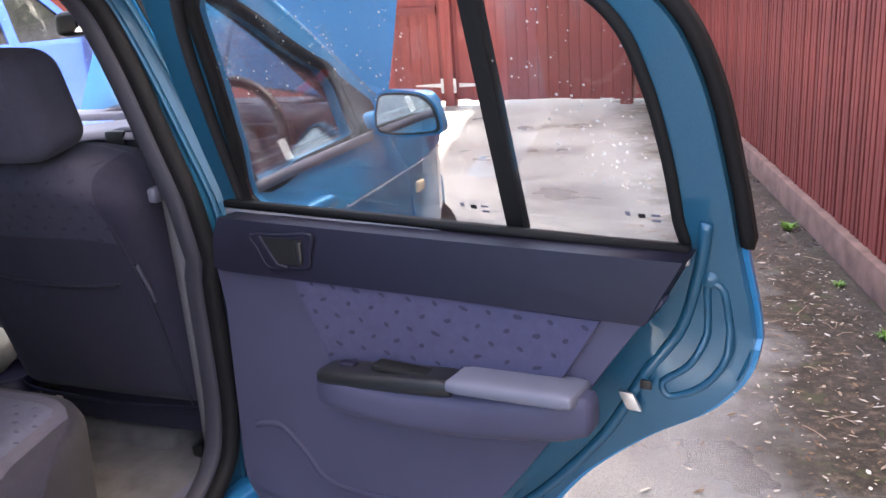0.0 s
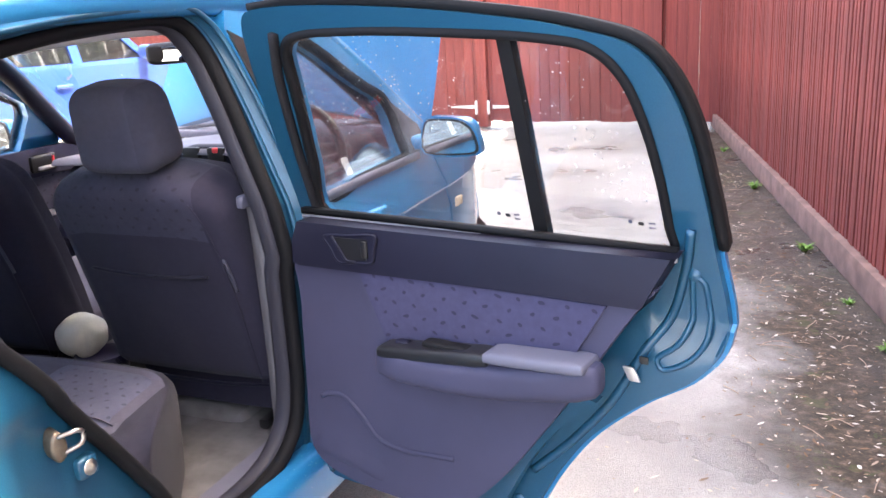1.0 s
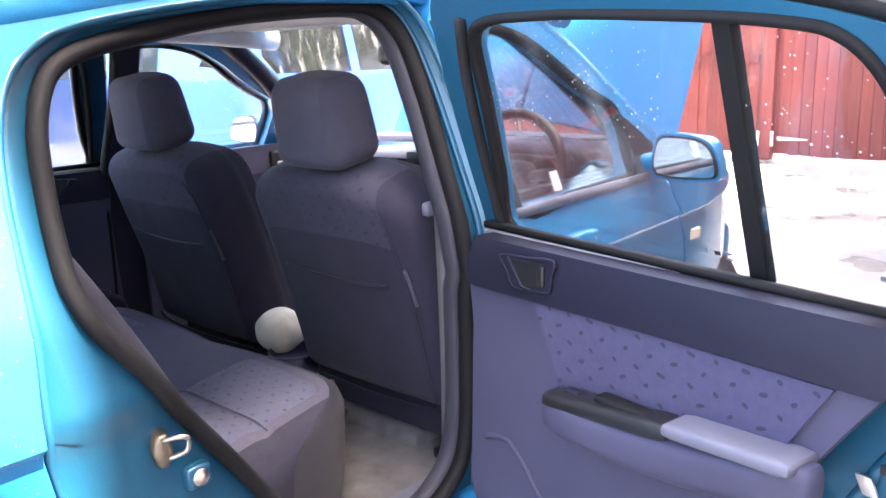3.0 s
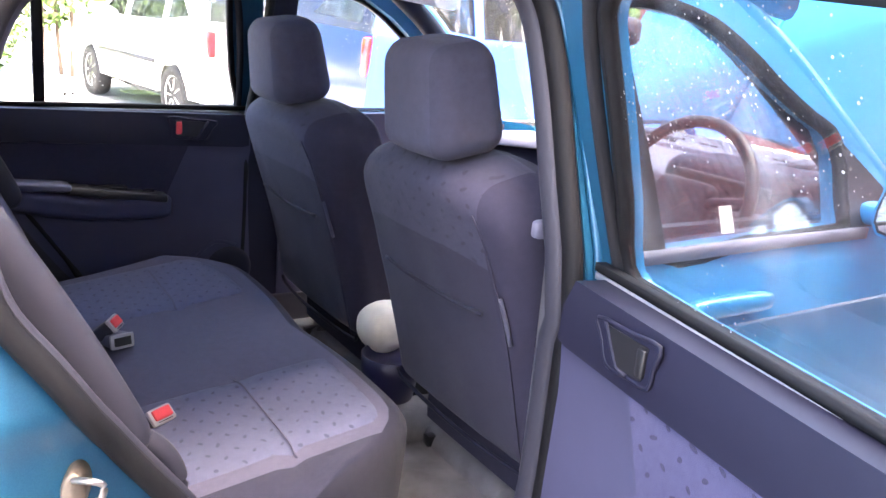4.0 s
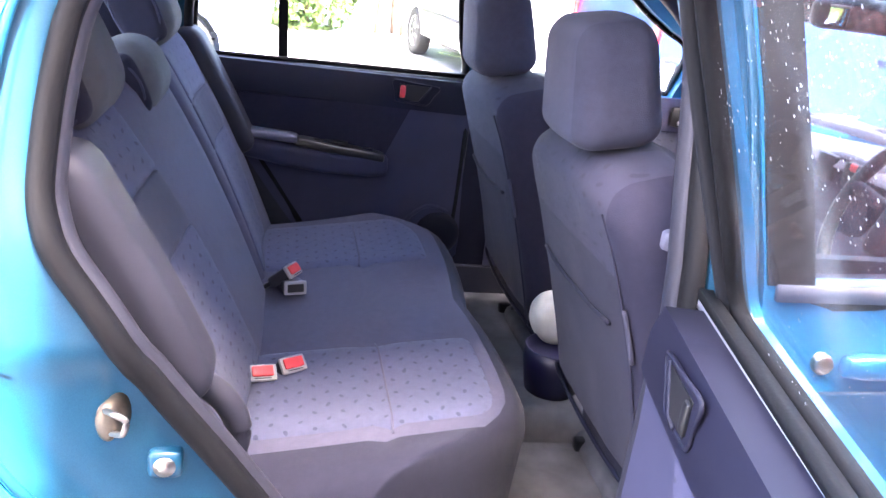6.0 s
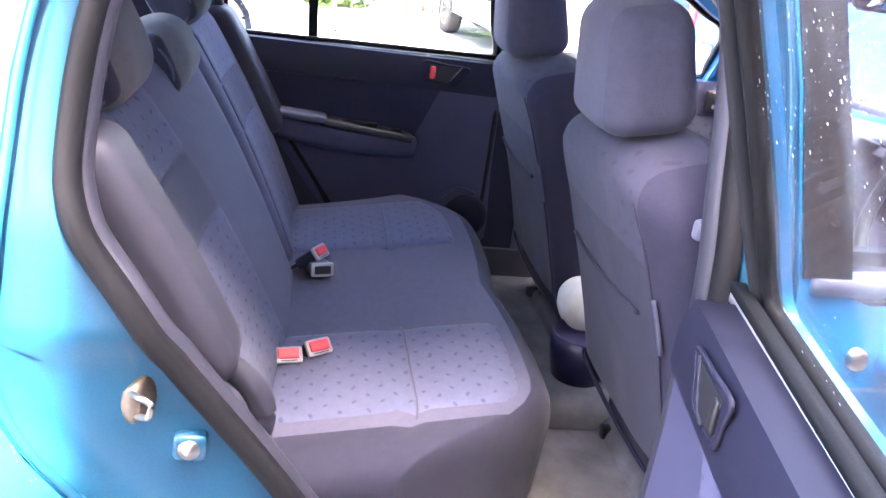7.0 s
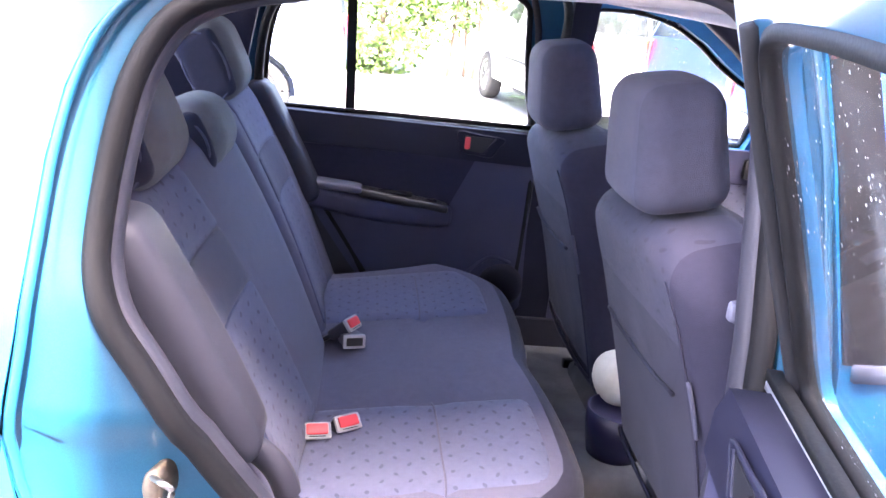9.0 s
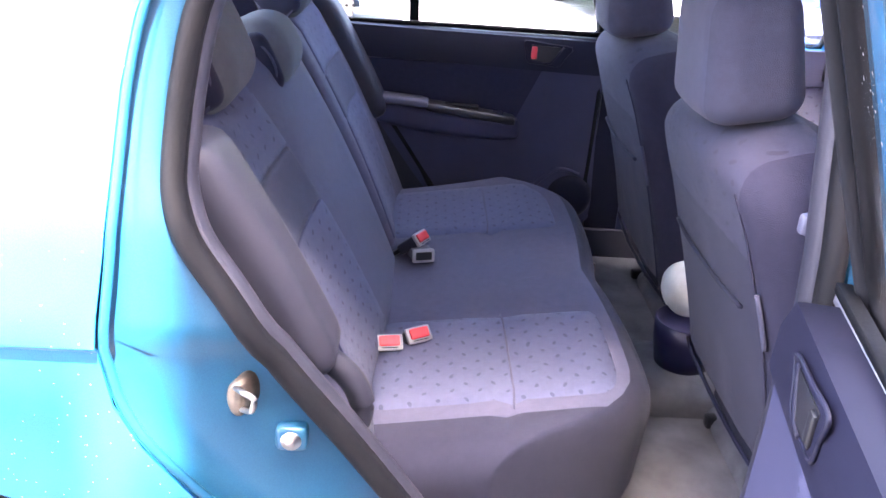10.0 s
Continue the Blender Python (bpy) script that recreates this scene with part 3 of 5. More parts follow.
def shut_ring(side, mat):
    """The painted step between the outer skin and the door opening."""
    bm = bmesh.new()
    n = 140
    def resample(loop, n):
        pts = [Vector((p[0], p[1])) for p in loop]
        ln = [0]
        for i in range(len(pts)):
            ln.append(ln[-1] + (pts[(i + 1) % len(pts)] - pts[i]).length)
        out = []
        for k in range(n):
            d = ln[-1] * k / n
            i = max(j for j in range(len(pts)) if ln[j] <= d)
            f = (d - ln[i]) / max(1e-9, ln[i + 1] - ln[i])
            out.append(pts[i].lerp(pts[(i + 1) % len(pts)], f))
        return out
    inner = resample(rounded(OPENING, 4), n)
    outer_all = resample(OUT_S, 700)
    c = Vector((-0.3, 0.9))
    rows = []
    outer = []
    for p in inner:
        d = (p - c).normalized()
        outer.append(max(outer_all, key=lambda q: (q - c).normalized().dot(d)))
    for f, dep in ((0.0, 0.0), (0.03, 0.028), (0.3, 0.036), (0.36, D_IN), (0.92, D_IN + 0.004), (1.0, D_IN + 0.012), (1.01, D_IN + 0.016)):
        back = 0.028 if f > 0.3 else 0.012 if f > 0.2 else 0.0
        rows.append([bm.verts.new((side * (SX(q.x, q.y) - dep + back * rear_part(q.x)), q.x, q.y)) for q in (o.lerp(i, f) for o, i in zip(outer, inner))])
    for a, b in zip(rows, rows[1:]):
        for i in range(n):
            bm.faces.new((a[i], a[(i + 1) % n], b[(i + 1) % n], b[i]))
    for f, dep, rad in ((0.025, 0.006, 0.006), (0.33, 0.04, 0.007)):
        ln = [Vector((side * (SX(q.x, q.y) - dep), q.x, q.y)) for q in (o.lerp(i, f) for o, i in zip(outer, inner))]
        part("pressed_edge", sweep(ln, ring(rad, 8), True, up=(1, 0, 0)), mat, car)
    return part("door_shut", bm, mat, car)


shut_ring(1, BLUE_IN_SHADED)
SEAL = [Vector((SX(p[0], p[1]) - shut_in(p[0]), p[0], p[1])) for p in rounded(OPENING, 5)]
part("door_seal", sweep(SEAL, [(-0.013, -0.012), (-0.013, 0.006), (-0.005, 0.016), (0.005, 0.016), (0.012, 0.008), (0.012, -0.012)], True, up=(1, 0, 0)), RUBBER, car, "black rubber seal round the door opening")
FAR_SEAL = [Vector((-(SX(p[0], p[1]) - 0.105), p[0], p[1])) for p in rounded(OPENING, 5)]
part("door_seal", sweep(FAR_SEAL, ring(0.012, 8, 0.016), True, up=(1, 0, 0)), RUBBER, car, "black rubber seal round the door opening")
IN_SEAL = [Vector((SX(p[0], p[1]) - shut_in(p[0]) - 0.03, -0.34 + (p[0] + 0.34) * 0.972, 0.88 + (p[1] - 0.88) * 0.98)) for p in rounded(OPENING, 5)]
part("opening_trim", sweep(IN_SEAL, ring(0.01, 10, 0.02), True, up=(1, 0, 0)), TRIM_M, car, "grey trim strip inside the door seal")

# --- roof, headliner, pillars
def roof_pt(x, y, drop=0.0):
    edge = SX(y, 1.41)
    k = x / edge
    top = 1.49 - 0.04 * max(0, (y + 0.2)) ** 2 - 0.045 * max(0, -y - 0.2) ** 2
    zedge = 1.412 - 0.03 * max(0, y - 0.1) ** 1.5 - 0.03 * max(0, -y - 0.45) ** 1.3
    return Vector((x, y, zedge + (top - zedge) * (1 - abs(k) ** 3.2) - drop))


def roof(drop, y0, y1, mat, name, k=1.0):
    bm = bmesh.new()
    nx, ny = 24, 20
    rows = [[bm.verts.new(roof_pt((2 * i / nx - 1) * SX(y, 1.41) * k, y, drop)) for i in range(nx + 1)] for y in (y0 + (y1 - y0) * j / ny for j in range(ny + 1))]
    for a, b in zip(rows, rows[1:]):
        for i in range(nx):
            bm.faces.new((a[i], a[i + 1], b[i + 1], b[i]))
    ex = bmesh.ops.solidify(bm, geom=bm.faces[:], thickness=0.006)
    return part(name, bm, mat, car)


roof(0.0, -1.28, 0.54, BLUE, "roof")
roof(0.035, -1.2, 0.52, HEADLINER, "headliner", 0.93)
for sd in (1, -1):
    rail = [Vector((sd * (SX(y, z) - 0.1), y, z - 0.008)) for y, z in ((0.6, 1.36), (0.3, 1.385), (0.0, 1.4), (-0.3, 1.388), (-0.5, 1.368), (-0.75, 1.32), (-1.1, 1.27))]
    part("roof_rail_trim", sweep(smooth_line(rail, 5), ring(0.035, 10, 0.03), up=(1, 0, 0)), HEADLINER, car)
    gut = [Vector((sd * (SX(y, z) - 0.012), y, z)) for y, z in ((0.6, 1.375), (0.3, 1.405), (0.05, 1.42), (-0.3, 1.415), (-0.5, 1.398), (-0.75, 1.358), (-1.1, 1.32))]
    part("roof_side", sweep(smooth_line(gut, 5), ring(0.03, 10, 0.02), up=(1, 0, 0)), BLUE, car)
# B pillars
for sd in (1, -1):
    bp = [(0.13, 0.4), (0.13, 0.6), (0.125, 0.99), (0.12, 1.2), (0.11, 1.39), (0.07, 1.4), (0.075, 1.2), (0.065, 0.99), (0.06, 0.6), (0.06, 0.4)]
    bm = panel(bp, lambda y, z: SX(y, z) - 0.045, 0.02, step=0.06)
    part("b_pillar", mirror_x(bm) if sd < 0 else bm, BLUE_IN_SHADED, car)
    bm = panel([(0.16, 0.38), (0.15, 0.99), (0.13, 1.37), (0.065, 1.37), (0.072, 1.2), (0.062, 0.99), (0.058, 0.7), (0.056, 0.38)], lambda y, z: SX(y, z) - 0.075, 0.03, step=0.06)
    # far pillar's shade is put into its colour with the dark trim
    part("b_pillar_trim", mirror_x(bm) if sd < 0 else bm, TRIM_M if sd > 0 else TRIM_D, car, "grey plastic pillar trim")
# A pillars and windscreen
for sd in (1, -1):
    a = [Vector((sd * (SX(y, z) - 0.035), y, z)) for y, z in ((0.42, 1.385), (0.545, 1.305), (0.635, 1.237), (0.725, 1.158), (0.835, 1.062), (0.93, 0.98))]
    part("a_pillar", sweep(smooth_line(a, 5), ring(0.035, 10, 0.028), up=(1, 0, 0)), BLUE, car)
    a2 = [p + Vector((-sd * 0.03, -0.02, -0.012)) for p in a]
    part("a_pillar_trim", sweep(smooth_line(a2, 5), ring(0.03, 10, 0.03), up=(1, 0, 0)), TRIM_D, car, "dark plastic pillar trim")


def screen(y0, z0, y1, z1, x0, x1, bow, name, mat):
    bm = bmesh.new()
    nx, ny = 20, 8
    rows = []
    for j in range(ny + 1):
        f = j / ny
        hw = x0 + (x1 - x0) * f
        rows.append([bm.verts.new(((2 * i / nx - 1) * hw, y0 + (y1 - y0) * f - bow * (2 * i / nx - 1) ** 2, z0 + (z1 - z0) * f)) for i in range(nx + 1)])
    for a, b in zip(rows, rows[1:]):
        for i in range(nx):
            bm.faces.new((a[i], a[i + 1], b[i + 1], b[i]))
    bmesh.ops.solidify(bm, geom=bm.faces[:], thickness=0.004)
    ob = part(name, bm, mat, car)
    ob.visible_shadow = False
    return ob


screen(1.12, 0.965, 0.48, 1.43, 0.67, 0.56, 0.12, "windscreen", GLASS_C)
screen(-1.42, 1.0, -1.24, 1.4, 0.6, 0.5, -0.08, "rear_window", GLASS_C)
# tailgate below the glass
part("tailgate", rbox((1.2, 0.06, 0.66), 0.025, (0, -1.46, 0.71), 6, lambda x, y, z: (x, y + 0.1 * (x / 0.6) ** 2 + 0.05 * z, z)), BLUE, car)
part("rear_bumper", rbox((1.5, 0.16, 0.26), 0.05, (0, -1.5, 0.4), 6, lambda x, y, z: (x, y + 0.14 * (x / 0.75) ** 2, z)), BLUE, car)
part("parcel_shelf", rbox((1.15, 0.5, 0.025), 0.01, (0, -1.15, 0.99), 2), TRIM_D, car)

# --- front door, right: skin, frame, glass
FD_OUT = [(0.115, 0.37), (0.122, 0.6), (0.115, 0.99), (0.1, 1.2), (0.078, 1.36), (0.105, 1.4), (0.25, 1.394), (0.42, 1.372), (0.53, 1.308), (0.62, 1.242), (0.71, 1.167), (0.815, 1.075), (0.83, 0.97), (0.857, 0.91), (0.925, 0.8), (0.96, 0.6), (0.955, 0.37)]
FD_GL = [(0.168, 0.985), (0.15, 1.15), (0.128, 1.31), (0.15, 1.342), (0.25, 1.346), (0.36, 1.325), (0.45, 1.28), (0.52, 1.232), (0.6, 1.186), (0.662, 1.156), (0.683, 1.11), (0.673, 1.045), (0.663, 0.993), (0.4, 0.989)]


def front_door(sd):
    door = new("front_door")
    door.parent = car
    f = mirror_x if sd < 0 else (lambda b: b)
    part("door_skin", f(panel(FD_OUT, SX, 0.05, [FD_GL], levels=LV, step=0.03)), BLUE, door)
    loop = [(sd * (SX(a, b) - 0.006), a, b) for a, b in rounded(FD_GL, 4)]
    part("window_surround", sweep([Vector(p) for p in loop], [(-0.012, -0.012), (-0.012, 0.008), (0.008, 0.008), (0.008, -0.012)], True, up=(sd, 0, 0)), RUBBER, door, "black rubber window surround")
    belt = [(sd * (SX(a, b) + 0.004), a, b) for a, b in ((0.13, 0.985), (0.42, 0.987), (0.72, 0.985))]
    part("belt_strip", sweep([Vector(p) for p in belt], [(-0.01, -0.006), (-0.01, 0.006), (0.01, 0.006), (0.01, -0.006)], up=(sd, 0, 0)), TRIM_L, door, "pale grey rubber belt strip")
    part("mirror_sail", f(panel([(0.668, 1.152), (0.69, 1.105), (0.676, 0.996), (0.815, 0.992), (0.8, 1.062)], lambda y, z: SX(y, z) + 0.004, 0.006)), BLACK, door, "black corner piece behind the mirror")
    g = part("window_pane", f(panel(rounded(FD_GL, 3), lambda y, z: SX(y, z) - 0.02, 0.004)), GLASS_C, door)
    g.visible_shadow = False
    if sd > 0:
        part("permit_sticker", panel([(0.352, 0.998), (0.384, 0.998), (0.384, 1.04), (0.352, 1.04)], lambda y, z: SX(y, z) - 0.028, 0.001), PAPER, door, "small white paper sticker inside the glass")
    # black quarter ahead of the pillar
    part("pillar_cover", f(panel([(0.118, 0.993), (0.182, 0.993), (0.176, 1.1), (0.148, 1.33), (0.082, 1.36), (0.104, 1.2)], lambda y, z: SX(y, z) + 0.004, 0.005)), BLACK, door, "matt black pillar cover")
    # outside handle
    m = Matrix.Translation((sd * (SX(0.25, 0.9) + 0.01), 0.325, 0.9))
    hb = rbox((0.03, 0.19, 0.035), 0.015, (0, 0, 0), 4, m=m)
    part("outside_handle", hb, BLUE, door)
    part("lock_barrel", lathe([(0.0, 0.004), (0.012, 0.004), (0.014, 0.0), (0.014, -0.01)], 16, m=Matrix.Translation((sd * (SX(0.2, 0.9) + 0.006), 0.205, 0.9)) @ pose(0, 0, 0, 0, 90 * sd, 0)), METAL, door)
    # inner trim
    TR = [(0.16, 0.97), (0.15, 0.4), (0.2, 0.36), (0.8, 0.36), (0.93, 0.5), (0.93, 0.94), (0.8, 0.99), (0.5, 0.985)]
    part("trim_panel", f(panel(TR, lambda y, z: SX(0.3, 0.97) - 0.075, 0.03)), TRIM, door, "grey plastic inner trim")
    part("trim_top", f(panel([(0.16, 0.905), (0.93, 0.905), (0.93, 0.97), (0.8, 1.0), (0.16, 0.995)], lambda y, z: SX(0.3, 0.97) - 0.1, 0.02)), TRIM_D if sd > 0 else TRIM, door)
    dd = part("cloth_insert", f(panel([(0.33, 0.76), (0.85, 0.78), (0.9, 0.9), (0.28, 0.9)], lambda y, z: SX(0.3, 0.97) - 0.1, 0.012)), CLOTH_DOT, door, "dotted grey cloth insert")
    uv_plane(dd)
    part("armrest", f(rbox((0.08, 0.5, 0.06), 0.025, (SX(0.3, 0.97) - 0.13, 0.5, 0.74), 5)), TRIM, door)
    bez = f(rbox((0.02, 0.11, 0.06), 0.01, (SX(0.3, 0.97) - 0.125, 0.7, 0.948), 3))
    part("inside_handle", bez, BLACK, door, "black inside handle bezel")
    part("handle_lever", f(rbox((0.012, 0.07, 0.014), 0.005, (SX(0.3, 0.97) - 0.136, 0.7, 0.932), 3)), PALE_RIM, door)
    part("lock_flag", f(rbox((0.008, 0.01, 0.026), 0.004, (SX(0.3, 0.97) - 0.136, 0.735, 0.955), 2)), RED_BTN, door, "small red lock flag")
    part("armrest_pad", f(rbox((0.07, 0.42, 0.016), 0.007, (SX(0.3, 0.97) - 0.135, 0.5, 0.776), 4)), PALE_RIM, door, "pale grey armrest top")
    return door


front_door(1)
front_door(-1)


def door_mirror(sd):
    o = new("door_mirror")
    o.parent = car
    f = mirror_x if sd < 0 else (lambda b: b)
    def face(grow, thick, y0, lean=0.0):
        w, h = 0.146 + 2 * grow, 0.09 + 2 * grow
        edge = rounded([(0, 0), (w, 0), (w, h * 0.5), (w * 0.82, h * 0.88), (w * 0.5, h), (w * 0.12, h), (0, h * 0.85)], 4)
        bm = panel(edge, lambda y, z: lean * y, thick)
        bm.transform(Matrix.Translation((0.8 - grow, y0, 0.997 - grow)) @ pose(0, 0, 0, 0, 0, -90))
        return f(bm)
    def pod(x, y, z):
        k = 1 - 5.5 * max(0, y + 0.02)
        return (x * k - 0.25 * max(0, y), y, z * k)
    part("housing", f(rbox((0.15, 0.1, 0.098), 0.042, (0.874, 0.762, 1.043), 9, pod)), BLUE, o)
    part("housing_lip", face(0.007, 0.035, 0.704), BLUE, o)
    part("mirror_rim", face(0.002, 0.01, 0.7), BLACK, o)
    part("mirror_glass", face(-0.003, 0.004, 0.697, 0.02), MIRROR, o)
    part("mirror_foot", f(rbox((0.07, 0.07, 0.045), 0.02, (0.775, 0.745, 1.02), 4)), BLUE, o)
    return o


door_mirror(1)
door_mirror(-1)

# --- front wings, bonnet, nose
WING = [(0.965, 0.37), (0.97, 0.6), (0.935, 0.8), (0.866, 0.91), (0.84, 0.968), (0.86, 0.985), (1.03, 0.965), (1.3, 0.93), (1.566, 0.88), (1.742, 0.79), (1.806, 0.65), (1.806, 0.42), (1.614, 0.4), (1.606, 0.46), (1.566, 0.55), (1.486, 0.61), (1.382, 0.635), (1.278, 0.61), (1.198, 0.54), (1.158, 0.46), (1.15, 0.37)]
for sd in (1, -1):
    bm = panel(WING, SX, 0.004, levels=LV, step=0.03)
    part("front_wing", mirror_x(bm) if sd < 0 else bm, BLUE, car)
    part("wheel_arch_liner", lathe([(0.31, -0.16), (0.315, 0.12)], 28, m=Matrix.Translation((sd * 0.52, 1.382, 0.32)) @ pose(0, 0, 0, 0, 90, 0)), BLACK, car)
    part("side_repeater", rbox((0.014, 0.055, 0.032), 0.006, (sd * (SX(1.0, 0.79) + 0.002), 1.005, 0.79), 3), CLEAR_L, car, "pale side indicator lens")
# engine bay: inner sides, top trims, front panel
part("engine_bay", rbox((0.92, 0.62, 0.3), 0.04, (0, 1.45, 0.64), 3), BLACK, car, "dark engine bay with battery and covers")
# scuttle's pale tone stands in for the sunlight on it
part("scuttle_panel", rbox((1.25, 0.3, 0.03), 0.012, (0, 1.3, 0.985), 5, lambda x, y, z: (x, y - 0.1 * (x / 0.65) ** 2, z)), TRIM_L, car, "pale plastic scuttle panel with black slots")
for i in range(6):
    part("scuttle_slot", rbox((0.07, 0.014, 0.006), 0.003, (-0.46 + 0.13 * i, 1.25, 1.002), 1), BLACK, car)
part("front_bumper", rbox((1.08, 0.2, 0.36), 0.07, (0, 1.86, 0.5), 6, lambda x, y, z: (x, y - 0.12 * (x / 0.54) ** 2, z)), BLUE, car)
for sd in (1, -1):
    part("headlamp", rbox((0.24, 0.18, 0.15), 0.06, (sd * 0.38, 1.76, 0.74), 5), CLEAR_L, car)

bonnet = new("bonnet")
bonnet.parent = car
B_H = Vector((0, 1.24, 1.05))


def bonnet_sheet(drop, k):
    bm = bmesh.new()
    nx, ny = 20, 12
    rows = []
    for j in range(ny + 1):
        f = j / ny
        hw = (0.595 - 0.07 * f * f) * k
        rows.append([bm.verts.new(((2 * i / nx - 1) * hw, 0.92 * f * k + 0.04 * (1 - k) - 0.1 * (1 - f) * (2 * i / nx - 1) ** 2 - 0.1 * f * (2 * i / nx - 1) ** 2, -drop + 0.02 * math.sin(f * 2.6) + 0.03 * (1 - (2 * i / nx - 1) ** 2))) for i in range(nx + 1)])
    for a, b in zip(rows, rows[1:]):
        for i in range(nx):
            bm.faces.new((a[i], a[i + 1], b[i + 1], b[i]))
    bmesh.ops.solidify(bm, geom=bm.faces[:], thickness=0.004)
    return bm


part("bonnet_skin", bonnet_sheet(0.0, 1.0), BLUE, bonnet)
part("bonnet_frame", bonnet_sheet(0.022, 0.94), BLUE_IN_SHADED, bonnet)
part("centre_crease", sweep([Vector((0.0, 0.02, 0.036)), Vector((0, 0.5, 0.055)), Vector((0, 0.88, 0.045))], [(-0.012, -0.004), (0, 0.004), (0.012, -0.004)], up=(0, 0, 1)), BLUE, bonnet)
bonnet.matrix_basis = Matrix.Translation(B_H) @ pose(0, 0, 0, 58, 0, 0)
part("bonnet_stay", tube([(-0.4, 1.8, 0.86), (-0.42, 1.75, 1.2), (-0.4, 1.6, 1.56)], 0.005), METAL, car)

# wipers
for a in ((-0.5, 1.14, 0.985), (0.15, 1.18, 0.985)):
    p = Vector(a)
    part("wiper", tube([p, p + Vector((0.22, 0.01, 0.03)), p + Vector((0.45, -0.06, 0.035))], 0.008, n=4, seg=6), BLACK, car)


def wheel(x, y, r=0.29):
    w = new("wheel")
    w.parent = car
    m = Matrix.Translation((x, y, r)) @ pose(0, 0, 0, 0, 90 if x > 0 else -90, 0)
    part("tyre", lathe([(r * 0.62, -0.09), (r * 0.9, -0.09), (r * 0.98, -0.075), (r, -0.05), (r, 0.05), (r * 0.98, 0.075), (r * 0.9, 0.088), (r * 0.64, 0.085), (r * 0.62, 0.07)], 40, m=m), TYRE, w)
    part("rim", lathe([(0.001, 0.05), (0.05, 0.055), (r * 0.3, 0.04), (r * 0.55, 0.06), (r * 0.62, 0.08), (r * 0.64, 0.07), (r * 0.63, -0.08)], 40, m=m), SILVER, w)


for sx in (0.69, -0.69):
    wheel(sx - math.copysign(0.115, sx), 1.382)
    wheel(sx, -1.05)
# sills and floor pan
for sd in (1, -1):
    part("sill", rbox((0.12, 2.05, 0.15), 0.04, (sd * 0.725, 0.28, 0.345), 4), BLUE, car)
    part("sill_plate", rbox((0.13, 0.46, 0.02), 0.008, (sd * 0.69, -0.17, 0.408), 3), TRIM_L, car, "pale grey sill plate")
part("underbody", rbox((1.3, 3.1, 0.1), 0.03, (0, 0.2, 0.27), 2), BLACK, car)


# ---------------------------------------------------------------- rear doors
TRIM_OUT = [(0.04, 0.93), (0.05, 0.82), (0.06, 0.62), (0.066, 0.51), (0.05, 0.462), (0.01, 0.437), (-0.07, 0.422), (-0.19, 0.42), (-0.282, 0.433), (-0.354, 0.471), (-0.436, 0.558), (-0.549, 0.713), (-0.636, 0.846), (-0.685, 0.916), (-0.705, 0.945)]
CLOSED = Vector((0.692, 0, 0))
OPEN = 77.98
STANDS = Vector((0.8766, -0.0278, 0))     # where the closed door's point (0.692, 0) stands when open


